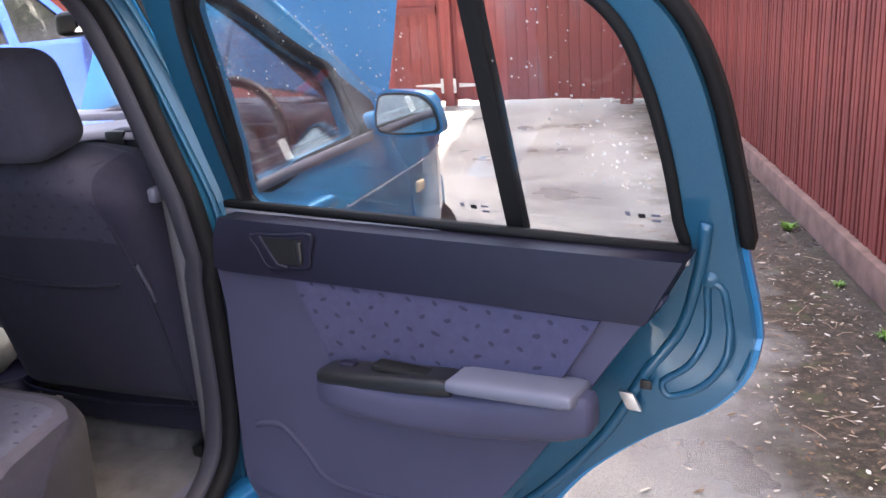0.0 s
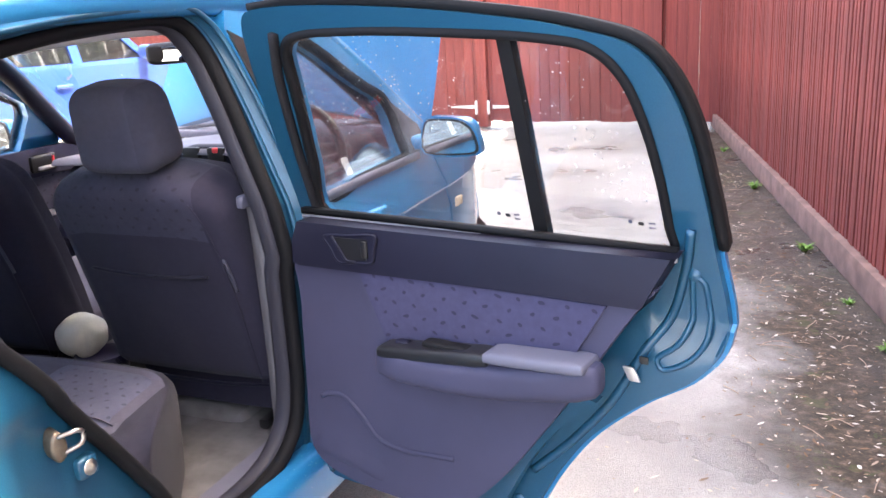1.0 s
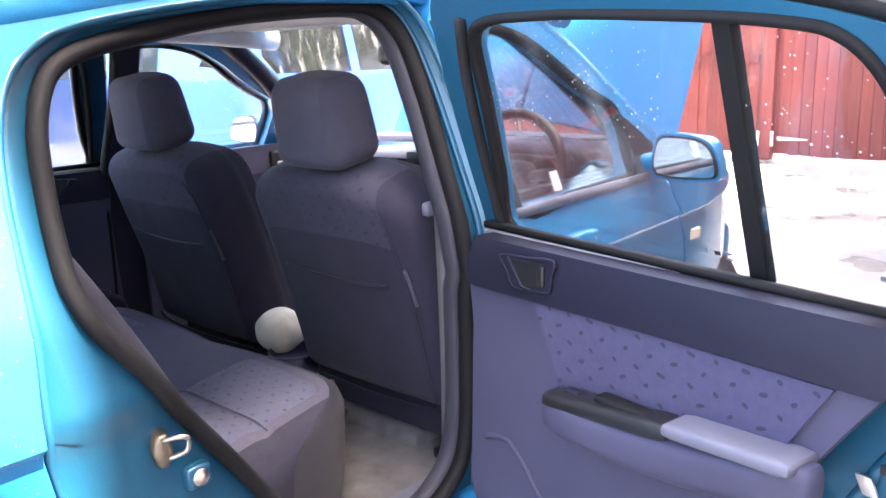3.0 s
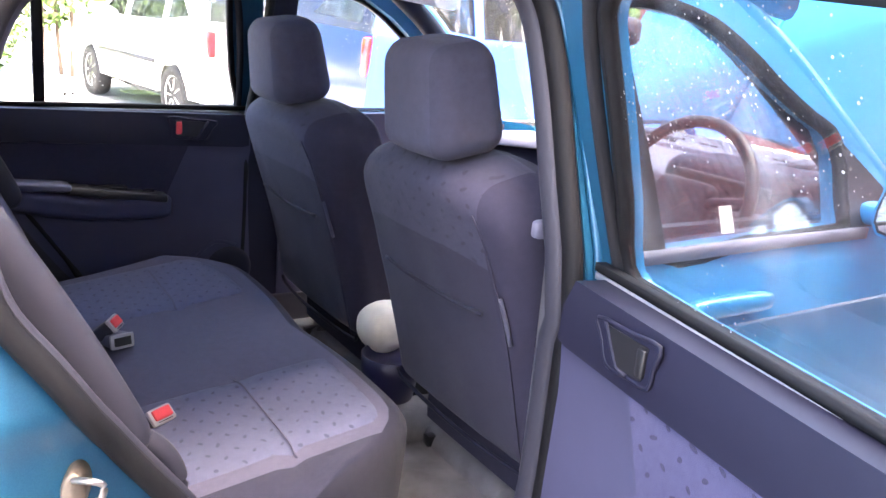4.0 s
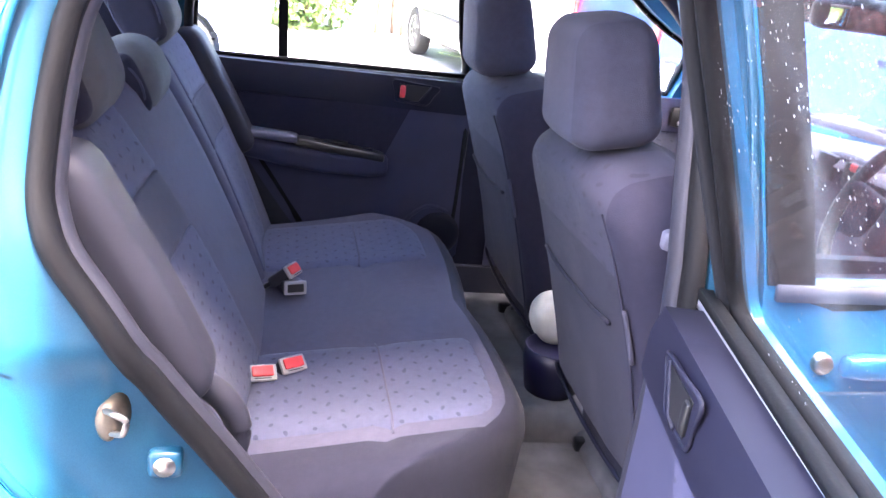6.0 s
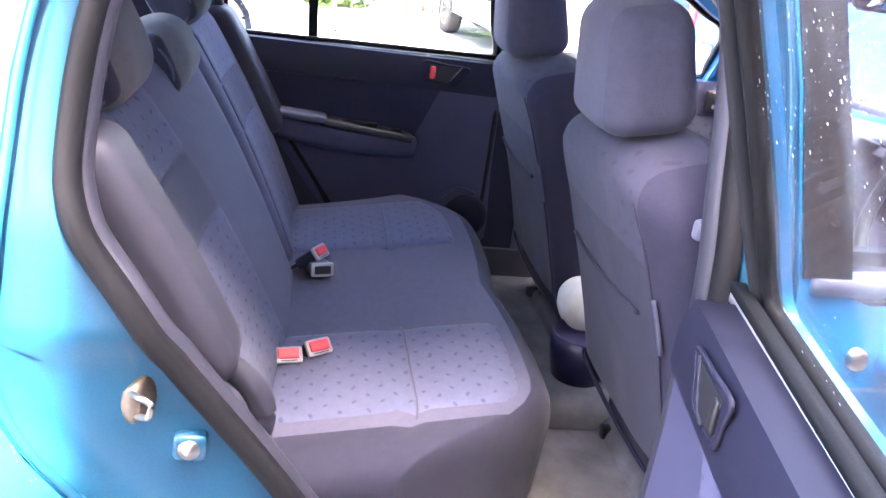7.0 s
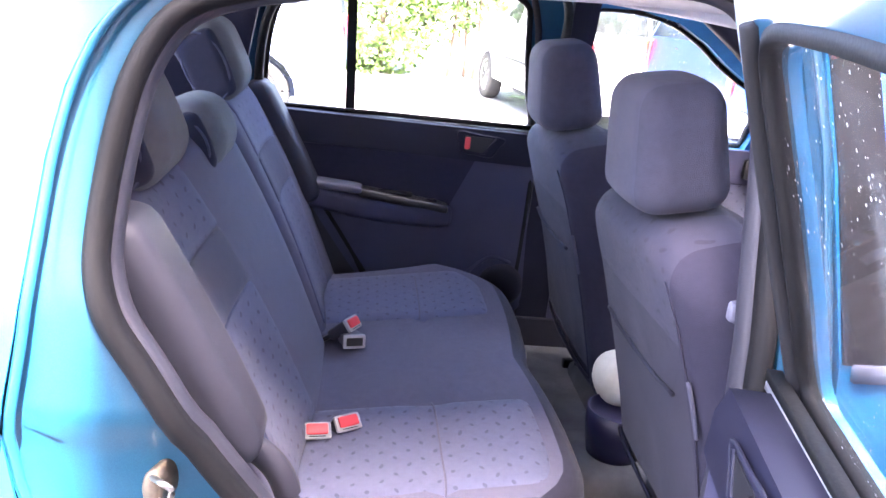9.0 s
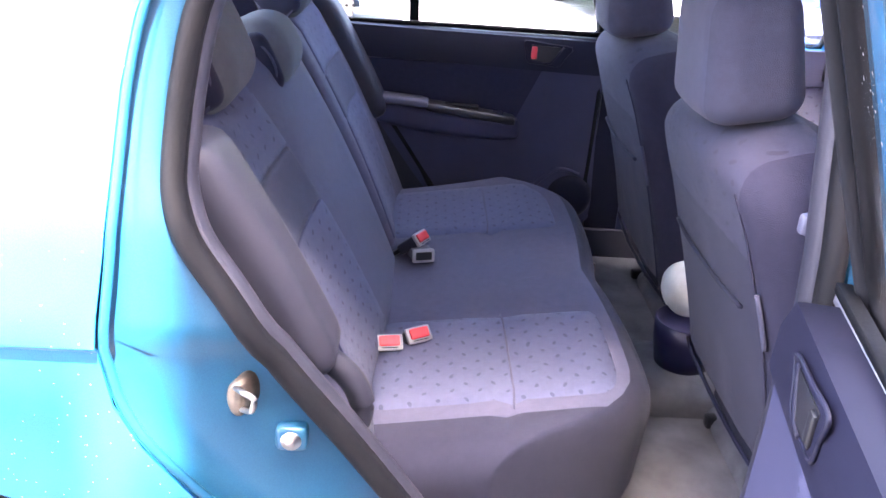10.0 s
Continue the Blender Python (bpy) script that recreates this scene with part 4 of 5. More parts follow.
def rear_door(sd, angle):
    door = new("rear_door")
    door.parent = car
    f = mirror_x if sd < 0 else (lambda b: b)
    gl = rounded(GLASS_OUT, 4)
    out = rounded(DOOR_OUT, 4)
    part("door_skin", f(panel(out, SX, 0.012, [gl], levels=LV, step=0.03)), BLUE, door)
    # pressed inner shell, set in from the outer edge
    c = (-0.3, 0.85)
    def inset(loop, d):
        n = len(loop)
        res = []
        for i in range(n):
            a, b = Vector(loop[i - 1]), Vector(loop[(i + 1) % n])
            t = (b - a).normalized()
            nrm = Vector((-t.y, t.x))
            q = Vector(loop[i])
            if (Vector(c) - q).dot(nrm) < 0:
                nrm = -nrm
            res.append((q.x + nrm.x * d, q.y + nrm.y * d))
        return res
    shell = inset(out, 0.007)
    part("door_inner", f(panel(shell, lambda y, z: SX(y, z) - 0.012, 0.02, [gl], step=0.05)), BLUE_IN_SHADED, door, "blue painted inner door shell")
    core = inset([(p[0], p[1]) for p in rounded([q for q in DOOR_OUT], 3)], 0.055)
    part("door_core", f(panel([p for p in core if p[1] < 0.93 and p[0] > -0.62] , lambda y, z: SX(y, 0.9) - 0.06 + 0.02 * max(0, 0.6 - z), 0.03)), BLUE_IN_SHADED, door)
    # window: surround, dividing bar, two panes
    loop = [Vector((sd * (SX(a, b) - 0.03), a, b)) for a, b in gl]
    part("window_surround", sweep(loop, [(-0.007, -0.006), (-0.007, 0.012), (0.007, 0.012), (0.007, -0.006)], True, up=(sd, 0, 0)), RUBBER, door, "black rubber window surround")
    bar = [(-0.487, 0.99), (-0.5, 1.335), (-0.476, 1.337), (-0.461, 0.99)]
    part("division_bar", f(panel(bar, lambda y, z: SX(y, z) - 0.008, 0.02)), RUBBER, door, "black window division bar")
    for loop in ([(0.03, 0.98), (0.014, 1.1), (-0.024, 1.315), (-0.055, 1.343), (-0.11, 1.352), (-0.25, 1.351), (-0.4, 1.343), (-0.482, 1.338), (-0.475, 0.98)], [(-0.476, 0.98), (-0.483, 1.338), (-0.61, 1.32), (-0.652, 1.298), (-0.68, 1.257), (-0.698, 1.19), (-0.709, 1.11), (-0.713, 1.03), (-0.712, 0.98)]):
        g = part("window_pane", f(panel(loop, lambda y, z: SX(y, z) - 0.022, 0.004)), GLASS, door)
        g.visible_shadow = False
    for ya, za in ((-0.415, 1.022), (-0.66, 1.03)):
        for k, (dy, dz, w2, h2) in enumerate(((0.0, 0.0, 0.009, 0.006), (0.018, 0.002, 0.006, 0.006), (-0.018, 0.002, 0.011, 0.003), (-0.018, -0.006, 0.011, 0.003))):
            part("etched_mark", f(panel([(ya + dy - w2 / 2, za + dz - h2 / 2), (ya + dy + w2 / 2, za + dz - h2 / 2), (ya + dy + w2 / 2, za + dz + h2 / 2), (ya + dy - w2 / 2, za + dz + h2 / 2)], lambda y, z: SX(y, z) - 0.0265, 0.0006)), BLACK if k == 0 else TRIM_L, door)
    belt = [Vector((sd * (SX(a, b) - 0.055), a, b)) for a, b in ((0.06, 0.997), (-0.3, 0.998), (-0.725, 0.996))]
    part("belt_strip", sweep(belt, [(-0.006, -0.008), (-0.006, 0.008), (0.005, 0.008), (0.005, -0.008)], up=(sd, 0, 0)), RUBBER, door, "rubber strip along the window base")
    lip = [p + Vector((-sd * 0.002, 0, -0.013)) for p in belt]
    part("belt_lip", sweep(lip, [(-0.005, -0.004), (-0.005, 0.004), (0.005, 0.004), (0.005, -0.004)], up=(sd, 0, 0)), PALE_RIM, door, "pale lip along the window base")
    # outer black frame tape on the rear edge
    tape = [Vector((sd * (SX(a, b) + 0.001), a, b)) for a, b in ((0.03, 1.399), (-0.08, 1.406), (-0.25, 1.397), (-0.4, 1.382), (-0.54, 1.362), (-0.632, 1.342), (-0.697, 1.318), (-0.739, 1.267), (-0.764, 1.191), (-0.779, 1.08), (-0.786, 1.0))]
    part("frame_tape", sweep(smooth_line(tape, 5), [(-0.024, -0.006), (-0.024, 0.006), (0.005, 0.006), (0.005, -0.02), (-0.004, -0.02)], up=(sd, 0, 0)), RUBBER, door, "black tape and rubber along the frame edge")
    # trim panel
    X0 = 0.692
    part("trim_panel", f(panel(rounded(TRIM_OUT, 4), lambda y, z: X0 + 0.006, 0.022)), TRIM, door, "blue-grey moulded plastic trim panel")
    band = [(0.035, 0.985), (0.045, 0.95), (0.05, 0.9), (0.03, 0.896), (-0.119, 0.9), (-0.4, 0.908), (-0.688, 0.913), (-0.73, 0.995), (-0.4, 0.99)]
    part("trim_top", f(panel(band, lambda y, z: X0 + 0.03 + 0.25 * max(0, z - 0.955), 0.058)), TRIM_D, door, "dark upper trim band")
    ins = [(-0.119, 0.902), (-0.185, 0.75), (-0.3, 0.76), (-0.56, 0.79), (-0.571, 0.811), (-0.63, 0.909)]
    # the far door's insert takes a plain darker cloth for its shade
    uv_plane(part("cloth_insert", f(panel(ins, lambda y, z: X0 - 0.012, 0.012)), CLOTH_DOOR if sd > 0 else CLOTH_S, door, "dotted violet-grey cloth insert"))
    # armrest: pad and switch tray
    def arm(x, y, z):
        k = (y + 0.24) / 0.48
        return (x * (0.55 + 0.45 * min(1, 2.4 * (1 - abs(2 * k - 1)) + 0.1)), y, z - 0.05 * (k - 0.5) - 0.02 * (1 - abs(2 * k - 1)))
    part("armrest", f(rbox((0.075, 0.46, 0.068), 0.024, (X0 - 0.04, -0.4, 0.765), 8, arm)), TRIM, door, "moulded armrest")
    part("armrest_pad", f(rbox((0.072, 0.19, 0.022), 0.01, (X0 - 0.043, -0.518, 0.806), 6, lambda x, y, z: (x, y, z - 0.07 * y))), TRIM_L, door, "pale grey armrest pad")
    tray = rbox((0.064, 0.25, 0.026), 0.011, (X0 - 0.044, -0.308, 0.778), 6, lambda x, y, z: (x * (1 if y < 0.05 else 1 - 2.4 * (y - 0.05)), y, z - 0.12 * y))
    part("switch_tray", f(tray), BLACK, door, "glossy black switch tray")
    part("pull_recess", f(rbox((0.03, 0.11, 0.012), 0.005, (X0 - 0.044, -0.34, 0.794), 3)), RUBBER, door)
    part("window_switch", f(rbox((0.018, 0.03, 0.012), 0.004, (X0 - 0.04, -0.23, 0.78), 3)), TRIM_D, door)
    # door pull bezel with lever and lock flag
    bez = [(-0.046, 0.966), (-0.06, 0.944), (-0.078, 0.917), (-0.12, 0.92), (-0.162, 0.925), (-0.167, 0.95), (-0.172, 0.978), (-0.11, 0.972)]
    loop = [Vector((sd * (X0 - 0.03), a, b)) for a, b in rounded(bez, 3)]
    part("handle_bezel", sweep(loop, ring(0.003, 8), True, up=(sd, 0, 0)), TRIM_D, door)
    part("handle_plate", f(panel(rounded(bez, 3), lambda y, z: X0 - 0.0285, 0.003)), TRIM_D, door)
    hole = [(-0.07, 0.966), (-0.1, 0.925), (-0.15, 0.928), (-0.156, 0.97)]
    part("handle_recess", f(panel(hole, lambda y, z: X0 - 0.0315, 0.0015)), BLACK, door)
    edge = [Vector((sd * (X0 - 0.033), a, b)) for a, b in ((-0.068, 0.968), (-0.084, 0.945), (-0.1, 0.923), (-0.122, 0.922))]
    part("handle_lever", sweep(edge, ring(0.003, 8), up=(sd, 0, 0)), TRIM_D, door)
    part("lock_flag", f(rbox((0.008, 0.016, 0.034), 0.004, (X0 - 0.033, -0.147, 0.949), 3)), BLACK if sd > 0 else RED_BTN, door, "black lock flag" if sd > 0 else "red lock flag")
    # speaker bulge and pocket ridge
    def bulge(x, y, z):
        return (x, y, z + 0.12 * (y + 0.1) * (y + 0.1))
    part("speaker_bulge", f(rbox((0.05, 0.22, 0.17), 0.024, (X0 + 0.004, -0.06, 0.53), 8, lambda x, y, z: (x * (1 - 1.8 * (z / 0.2 + 0.5) * 0.3), y - 0.35 * z, z + 0.15 * y))), TRIM, door)
    ridge = [Vector((sd * (X0 - 0.016), a, b)) for a, b in ((0.02, 0.607), (-0.01, 0.618), (-0.045, 0.619), (-0.088, 0.586), (-0.13, 0.542), (-0.2, 0.534), (-0.312, 0.547))]
    part("pocket_ridge", sweep(smooth_line(ridge, 6), ring(0.006, 8, 0.0035), up=(sd, 0, 0)), TRIM, door)
    part("speaker_grille", f(lathe([(0.0, 0.0), (0.05, 0.0), (0.062, -0.006), (0.066, -0.012)], 28, m=Matrix.Translation((X0 - 0.05, -0.005, 0.545)) @ pose(0, 0, 0, 0, -90, 0))), TRIM_D, door) if sd < 0 else None
    up = [Vector((sd * (SX(y, z) - 0.036), y, z)) for y, z in ((0.04, 0.985), (0.034, 1.05), (0.022, 1.15), (0.0, 1.27), (-0.028, 1.35))]
    part("frame_upright", sweep(smooth_line(up, 5), [(-0.008, -0.006), (-0.008, 0.008), (0.008, 0.008), (0.008, -0.006), (0.004, -0.01), (-0.004, -0.01)], up=(sd, 0, 0)), RUBBER_G, door, "worn dark rubber on the frame upright")
    # latch, pressed ribs and plugs in the shell's tail
    xs = SX(-0.6, 0.7) - 0.028
    part("latch_plate", f(rbox((0.006, 0.022, 0.026), 0.003, (xs - 0.016, -0.639, 0.762), 2, lambda x, y, z: (x, y + 0.5 * z, z))), SILVER, door, "bright steel latch plate")
    part("latch_slot", f(rbox((0.004, 0.016, 0.014), 0.003, (xs - 0.014, -0.66, 0.79), 2)), BLACK, door)
    tail = rounded([(-0.69, 0.775), (-0.735, 0.8), (-0.764, 0.85), (-0.758, 0.935), (-0.738, 0.945), (-0.735, 0.87), (-0.715, 0.825), (-0.68, 0.795)], 3)
    ln = [Vector((sd * (SX(a, b) - 0.033), a, b)) for a, b in tail]
    part("pressed_recess", sweep(ln, ring(0.005, 8, 0.004), True, up=(sd, 0, 0)), BLUE_IN_SHADED, door)
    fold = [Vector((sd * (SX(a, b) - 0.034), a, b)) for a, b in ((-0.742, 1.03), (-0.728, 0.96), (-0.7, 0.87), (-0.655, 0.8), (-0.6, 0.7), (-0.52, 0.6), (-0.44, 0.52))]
    part("pressed_fold", sweep(smooth_line(fold, 6), ring(0.008, 8, 0.005), up=(sd, 0, 0)), BLUE_IN_SHADED, door)
    for a, b in ((-0.41, 0.45), (-0.74, 0.95)):
        part("plug", f(lathe([(0.0, 0.004), (0.009, 0.003), (0.012, 0.0)], 14, m=Matrix.Translation((SX(a, b) - 0.033, a, b)) @ pose(0, 0, 0, 0, -90, 0))), BLUE_IN_SHADED, door)
    # outside handle
    part("outside_handle", f(rbox((0.03, 0.19, 0.035), 0.015, (SX(0, 0.9) + 0.01, -0.6, 0.9), 4)), BLUE, door)
    if angle:
        door.matrix_basis = Matrix.Translation(STANDS) @ pose(0, 0, 0, 0, 0, angle) @ Matrix.Translation(-CLOSED)
    return door


rear_door(1, OPEN)
rear_door(-1, 0)
# left rear quarter, plain side beyond the closed door
part("rear_quarter_panel", mirror_x(panel(QUARTER, SX, 0.004, levels=LV, step=0.03)), BLUE, car)
# striker and bumper stop on the shut face
part("striker_plate", lathe([(0.0, 0.006), (0.014, 0.0055), (0.019, 0.003), (0.021, 0.0), (0.021, -0.03)], 24, m=Matrix.Translation((0.788, -0.641, 0.795)) @ pose(0, 0, 0, 20, 90, 0) @ Matrix.Diagonal((1.15, 0.62, 1, 1))), BRASS, car, "worn brassy steel striker plate")
part("striker_loop", tube([(0.788, -0.643, 0.811), (0.81, -0.627, 0.818), (0.813, -0.616, 0.812), (0.811, -0.62, 0.795), (0.79, -0.637, 0.783)], 0.0038, n=4, seg=8), METAL, car, "steel striker loop")
part("stop_plate", rbox((0.026, 0.04, 0.036), 0.008, (0.762, -0.581, 0.728), 3), BLUE_IN_SHADED, car)
part("stop_bolt", lathe([(0.0, 0.008), (0.006, 0.0075), (0.007, 0.003), (0.012, 0.0025), (0.013, 0.0)], 18, m=Matrix.Translation((0.775, -0.581, 0.728)) @ pose(0, 0, 0, 0, 90, 0)), METAL, car, "steel bolt")
part("check_strap", rbox((0.09, 0.02, 0.028), 0.006, (0.765, 0.09, 0.63), 3), BLACK, car, "black door check strap")
for z in (0.5, 0.82):
    part("door_hinge", rbox((0.05, 0.05, 0.05), 0.01, (0.755, 0.12, z), 3), BLUE_IN_SHADED, car)

# ---------------------------------------------------------------- inside
part("floor_carpet", rbox((1.3, 1.9, 0.04), 0.015, (0, 0.5, 0.35), 6, lambda x, y, z: (x, y, z + 0.004 * noise.noise((x * 9, y * 9, 0)))), CARPET, car, "grey worn carpet")
part("centre_tunnel", rbox((0.24, 1.7, 0.13), 0.05, (0.05, 0.45, 0.37), 6), CARPET, car, "carpeted centre tunnel")
for sd in (1, -1):
    part("inner_side", rbox((0.05, 0.5, 0.5), 0.02, (sd * 0.665, -0.98, 0.72), 4), TRIM, car)
    part("wheel_house", rbox((0.16, 0.5, 0.35), 0.07, (sd * 0.63, -0.95, 0.62), 5), CARPET_D, car)
    q = panel([(-0.735, 0.96), (-0.742, 1.12), (-0.71, 1.27), (-0.85, 1.34), (-1.2, 1.3), (-1.25, 0.96)], lambda y, z: SX(y, z) - 0.085, 0.03, step=0.06)
    # dark trim on the far side stands in for shade there
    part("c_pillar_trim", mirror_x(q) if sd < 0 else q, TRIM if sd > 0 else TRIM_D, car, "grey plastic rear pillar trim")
quarter = [p for p in OPENING if p[1] < 1.02 and p[0] < -0.3]
bm = panel([(-1.2, 1.02)] + quarter + [(-0.325, 0.38), (-1.2, 0.38)], lambda y, z: 0.695, 0.015)
part("quarter_trim", mirror_x(bm), TRIM_M, car, "dark grey plastic trim behind the door opening")
part("boot_floor", rbox((1.1, 0.7, 0.04), 0.01, (0, -1.1, 0.5), 2), CARPET_D, car)

part("kick_panel", rbox((0.02, 0.8, 0.12), 0.008, (-0.672, -0.05, 0.385), 3), TRIM_M, car, "grey plastic panel below the door")
# --- rear bench
bench = thing("rear_bench", "blue-grey cloth rear bench with dotted panels and dark bolsters", "seat")
CZ = 0.562


def bench_cushion(x0, x1, name, mat, label, dz=0.0, y0=-0.55, y1=-0.05, h=0.2, front=None):
    w, d = x1 - x0, y1 - y0
    cx, cy = (x0 + x1) / 2, (y0 + y1) / 2
    def fn(x, y, z):
        gx, gy = x + cx, y + cy
        f = max(0, (gy + 0.55) / 0.5)
        bow = 0.035 * (1 - min(1, abs(abs(gx) - 0.3) / 0.34) ** 2) * f ** 2
        out = -0.2 * max(0, (abs(gx) - 0.4) / 0.2) ** 2.2 * f ** 2
        top = max(0, (z + h / 2) / h)
        seam = -0.007 * math.exp(-((gy + 0.27) / 0.011) ** 2) * top if 0.17 < abs(gx) < 0.52 else 0
        up = (0.072 * f - 0.01 * max(0, (gy + 0.14) / 0.1) ** 2) * top
        return (x, y + bow + out + 0.02 * (1 - top) * f * -1, z + up + seam)
    if front:
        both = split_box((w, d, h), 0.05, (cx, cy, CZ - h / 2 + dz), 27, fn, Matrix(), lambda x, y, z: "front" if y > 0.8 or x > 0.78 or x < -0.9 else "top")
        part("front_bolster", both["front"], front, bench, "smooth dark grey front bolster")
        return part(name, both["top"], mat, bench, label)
    return uv_plane(part(name, rbox((w, d, h), 0.05, (cx, cy, CZ - h / 2 + dz), 16, fn), mat, bench, label), 0, 1)


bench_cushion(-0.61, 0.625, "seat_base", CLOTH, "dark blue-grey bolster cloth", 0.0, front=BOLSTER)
bench_cushion(0.165, 0.505, "right_seat_panel", CLOTH_DOT, "dotted light blue-grey cloth", 0.007, -0.53, -0.085, 0.16)
bench_cushion(-0.555, -0.2, "left_seat_panel", CLOTH_DOT, "dotted light blue-grey cloth", 0.007, -0.53, -0.1, 0.16)
for sd in (1, -1):
    part("cushion_piping", tube([(sd * 0.6, -0.52, 0.47), (sd * 0.605, -0.35, 0.465), (sd * 0.56, -0.19, 0.465), (sd * 0.42, -0.09, 0.465), (sd * 0.2, -0.045, 0.465)], 0.004, n=5, seg=6), CLOTH_L, bench)
for x0, x1 in ((0.175, 0.51), (-0.545, -0.21)):
    part("cushion_seam", tube([(x0 + 0.012, -0.27, CZ + 0.038), (x0 + 0.05, -0.268, CZ + 0.0465), (x0 + 0.12, -0.268, CZ + 0.0475), (x1 - 0.12, -0.268, CZ + 0.0475), (x1 - 0.05, -0.268, CZ + 0.0465), (x1 - 0.012, -0.27, CZ + 0.038)], 0.0019, n=4, seg=6), CLOTH, bench)
LEAN_M = Matrix.Translation((0, -0.495, 0.6)) @ pose(0, 0, 0, 27, 0, 0)


def back_y(x, z):
    """Relief of the backrest's front face."""
    dish = 0.0
    for c in (0.4, -0.4):
        dish -= 0.018 * math.exp(-((x - c) / 0.13) ** 2)
    return dish + 0.014 * math.sin(z / 0.55 * 3.1) - 0.03 * max(0, (z - 0.48) / 0.08) ** 2


def back_piece(x0, x1, z0, z1, th, off, name, mat, label, r=0.05, taper=0.0):
    cx, w, cz, h = (x0 + x1) / 2, x1 - x0, (z0 + z1) / 2, z1 - z0
    def fn(x, y, z):
        gx, gz = x + cx, z + cz
        gx2 = gx + taper * (gz - 0.25)
        return (gx2 - cx, y + back_y(gx2, gz), z)
    b = rbox((w, th, h), r, (cx, off - th / 2, cz), 14, fn, m=LEAN_M)
    return uv_plane(part(name, b, mat, bench, label), 0, 2)


back_piece(-0.15, 0.655, -0.08, 0.55, 0.14, 0.0, "backrest", CLOTH, "dark blue-grey larger backrest", 0.04)
back_piece(-0.64, -0.163, -0.08, 0.55, 0.14, 0.0, "backrest", CLOTH, "dark blue-grey smaller backrest", 0.04)
for x0, x1 in ((0.245, 0.535), (-0.53, -0.24)):
    tp = 0.16 if x0 > 0 else -0.16
    back_piece(x0, x1, -0.02, 0.272, 0.02, 0.005, "lower_back_panel", CLOTH_DOT, "dotted light cloth", 0.008, tp)
    back_piece(x0, x1, 0.273, 0.382, 0.018, 0.0045, "middle_back_panel", CLOTH_M, "plain mid-grey cloth band", 0.008, tp)
    back_piece(x0, x1, 0.383, 0.522, 0.02, 0.005, "upper_back_panel", CLOTH_DOT, "dotted light cloth", 0.008, tp)
for sd in (1, -1):
    back_piece(*sorted((sd * 0.58, sd * 0.7)), 0.17, 0.52, 0.1, 0.04, "side_bolster", VINYL, "smooth grey outer side bolster", 0.03)


def rear_headrest(x, z, w, h, th, y, label):
    o = new("headrest")
    o.parent = bench
    tagged(o, label)
    def f(a, b, c):
        k = c / h
        return (a * (1 - 0.1 * k), b * (1 + 0.1 * k) - 0.03 * k * k, c)
    part("headrest_band", rbox((w * 0.86, th, h), min(th, h) * 0.42, (x, y, z), 12, f, m=LEAN_M), CLOTH_H, o, "pale olive-grey cloth band")
    for sd in (1, -1):
        part("headrest_cheek", rbox((w * 0.16, th * 0.8, h * 0.8), 0.02, (x + sd * w * 0.41, y - 0.008, z - 0.008), 10, f, m=LEAN_M), BOLSTER, o, "dark cloth cheek")
        part("cheek_piping", sweep([LEAN_M @ (Vector((x + sd * w * 0.47, y - 0.008, z - 0.008)) + Vector((0, th * 0.37 * math.cos(t), h * 0.4 * math.sin(t)))) for t in (2 * math.pi * i / 28 for i in range(28))], ring(0.0025, 6), True, up=(1, 0, 0)), CLOTH_L, o)
        part("headrest_post", tube([LEAN_M @ Vector((x + sd * 0.05, y - 0.01, z - h * 0.4)), LEAN_M @ Vector((x + sd * 0.05, y - 0.03, z - h * 0.85))], 0.006, n=2, seg=8), CHROME, o)


rear_headrest(0.42, 0.6, 0.24, 0.19, 0.12, 0.0, "grey cloth outer headrest")
rear_headrest(-0.385, 0.612, 0.24, 0.19, 0.12, -0.01, "grey cloth outer headrest")
rear_headrest(0.02, 0.51, 0.25, 0.14, 0.135, -0.025, "low grey cloth centre headrest")


def buckle(at, rz, rx, label, red=True):
    """A belt buckle; its end face, with the button, looks along local z."""
    b = new("belt_buckle")
    b.parent = bench
    b.matrix_basis = Matrix.Translation(at) @ pose(0, 0, 0, 0, 0, rz) @ pose(0, 0, 0, rx, 0, 0)
    tagged(b, label)
    part("buckle_body", rbox((0.048, 0.027, 0.062), 0.007, (0, 0, -0.031), 5, lambda x, y, z: (x * (1 + 1.6 * z), y * (1 + 2 * z), z)), TRIM_M if red else TRIM_L, b)
    part("buckle_rim", rbox((0.05, 0.031, 0.01), 0.004, (0, 0, -0.004), 3), PALE_RIM, b, "pale rim")
    if red:
        part("release_button", rbox((0.038, 0.02, 0.008), 0.003, (0, 0.0015, 0.001), 4), RED_BTN, b, "red release button")
        part("latch_slot", rbox((0.03, 0.002, 0.003), 0.001, (0, -0.0115, 0.0015), 1), BLACK, b)
    else:
        part("latch_slot", rbox((0.036, 0.018, 0.003), 0.001, (0, 0, 0.0005), 2), BLACK, b, "dark latch opening")
    part("buckle_stalk", rbox((0.026, 0.012, 0.08), 0.005, (0, 0, -0.09), 2), BLACK, b)


# local z after the turn points up and out to the door
buckle((0.3, -0.478, 0.595), 100, 40, "grey belt buckle with red button")
buckle((0.278, -0.425, 0.602), 120, 45, "grey belt buckle with red button")
buckle((-0.058, -0.42, 0.605), 105, 80, "grey centre belt buckle lying on the cushion", False)
buckle((-0.095, -0.425, 0.634), 150, 50, "grey belt buckle with red button")
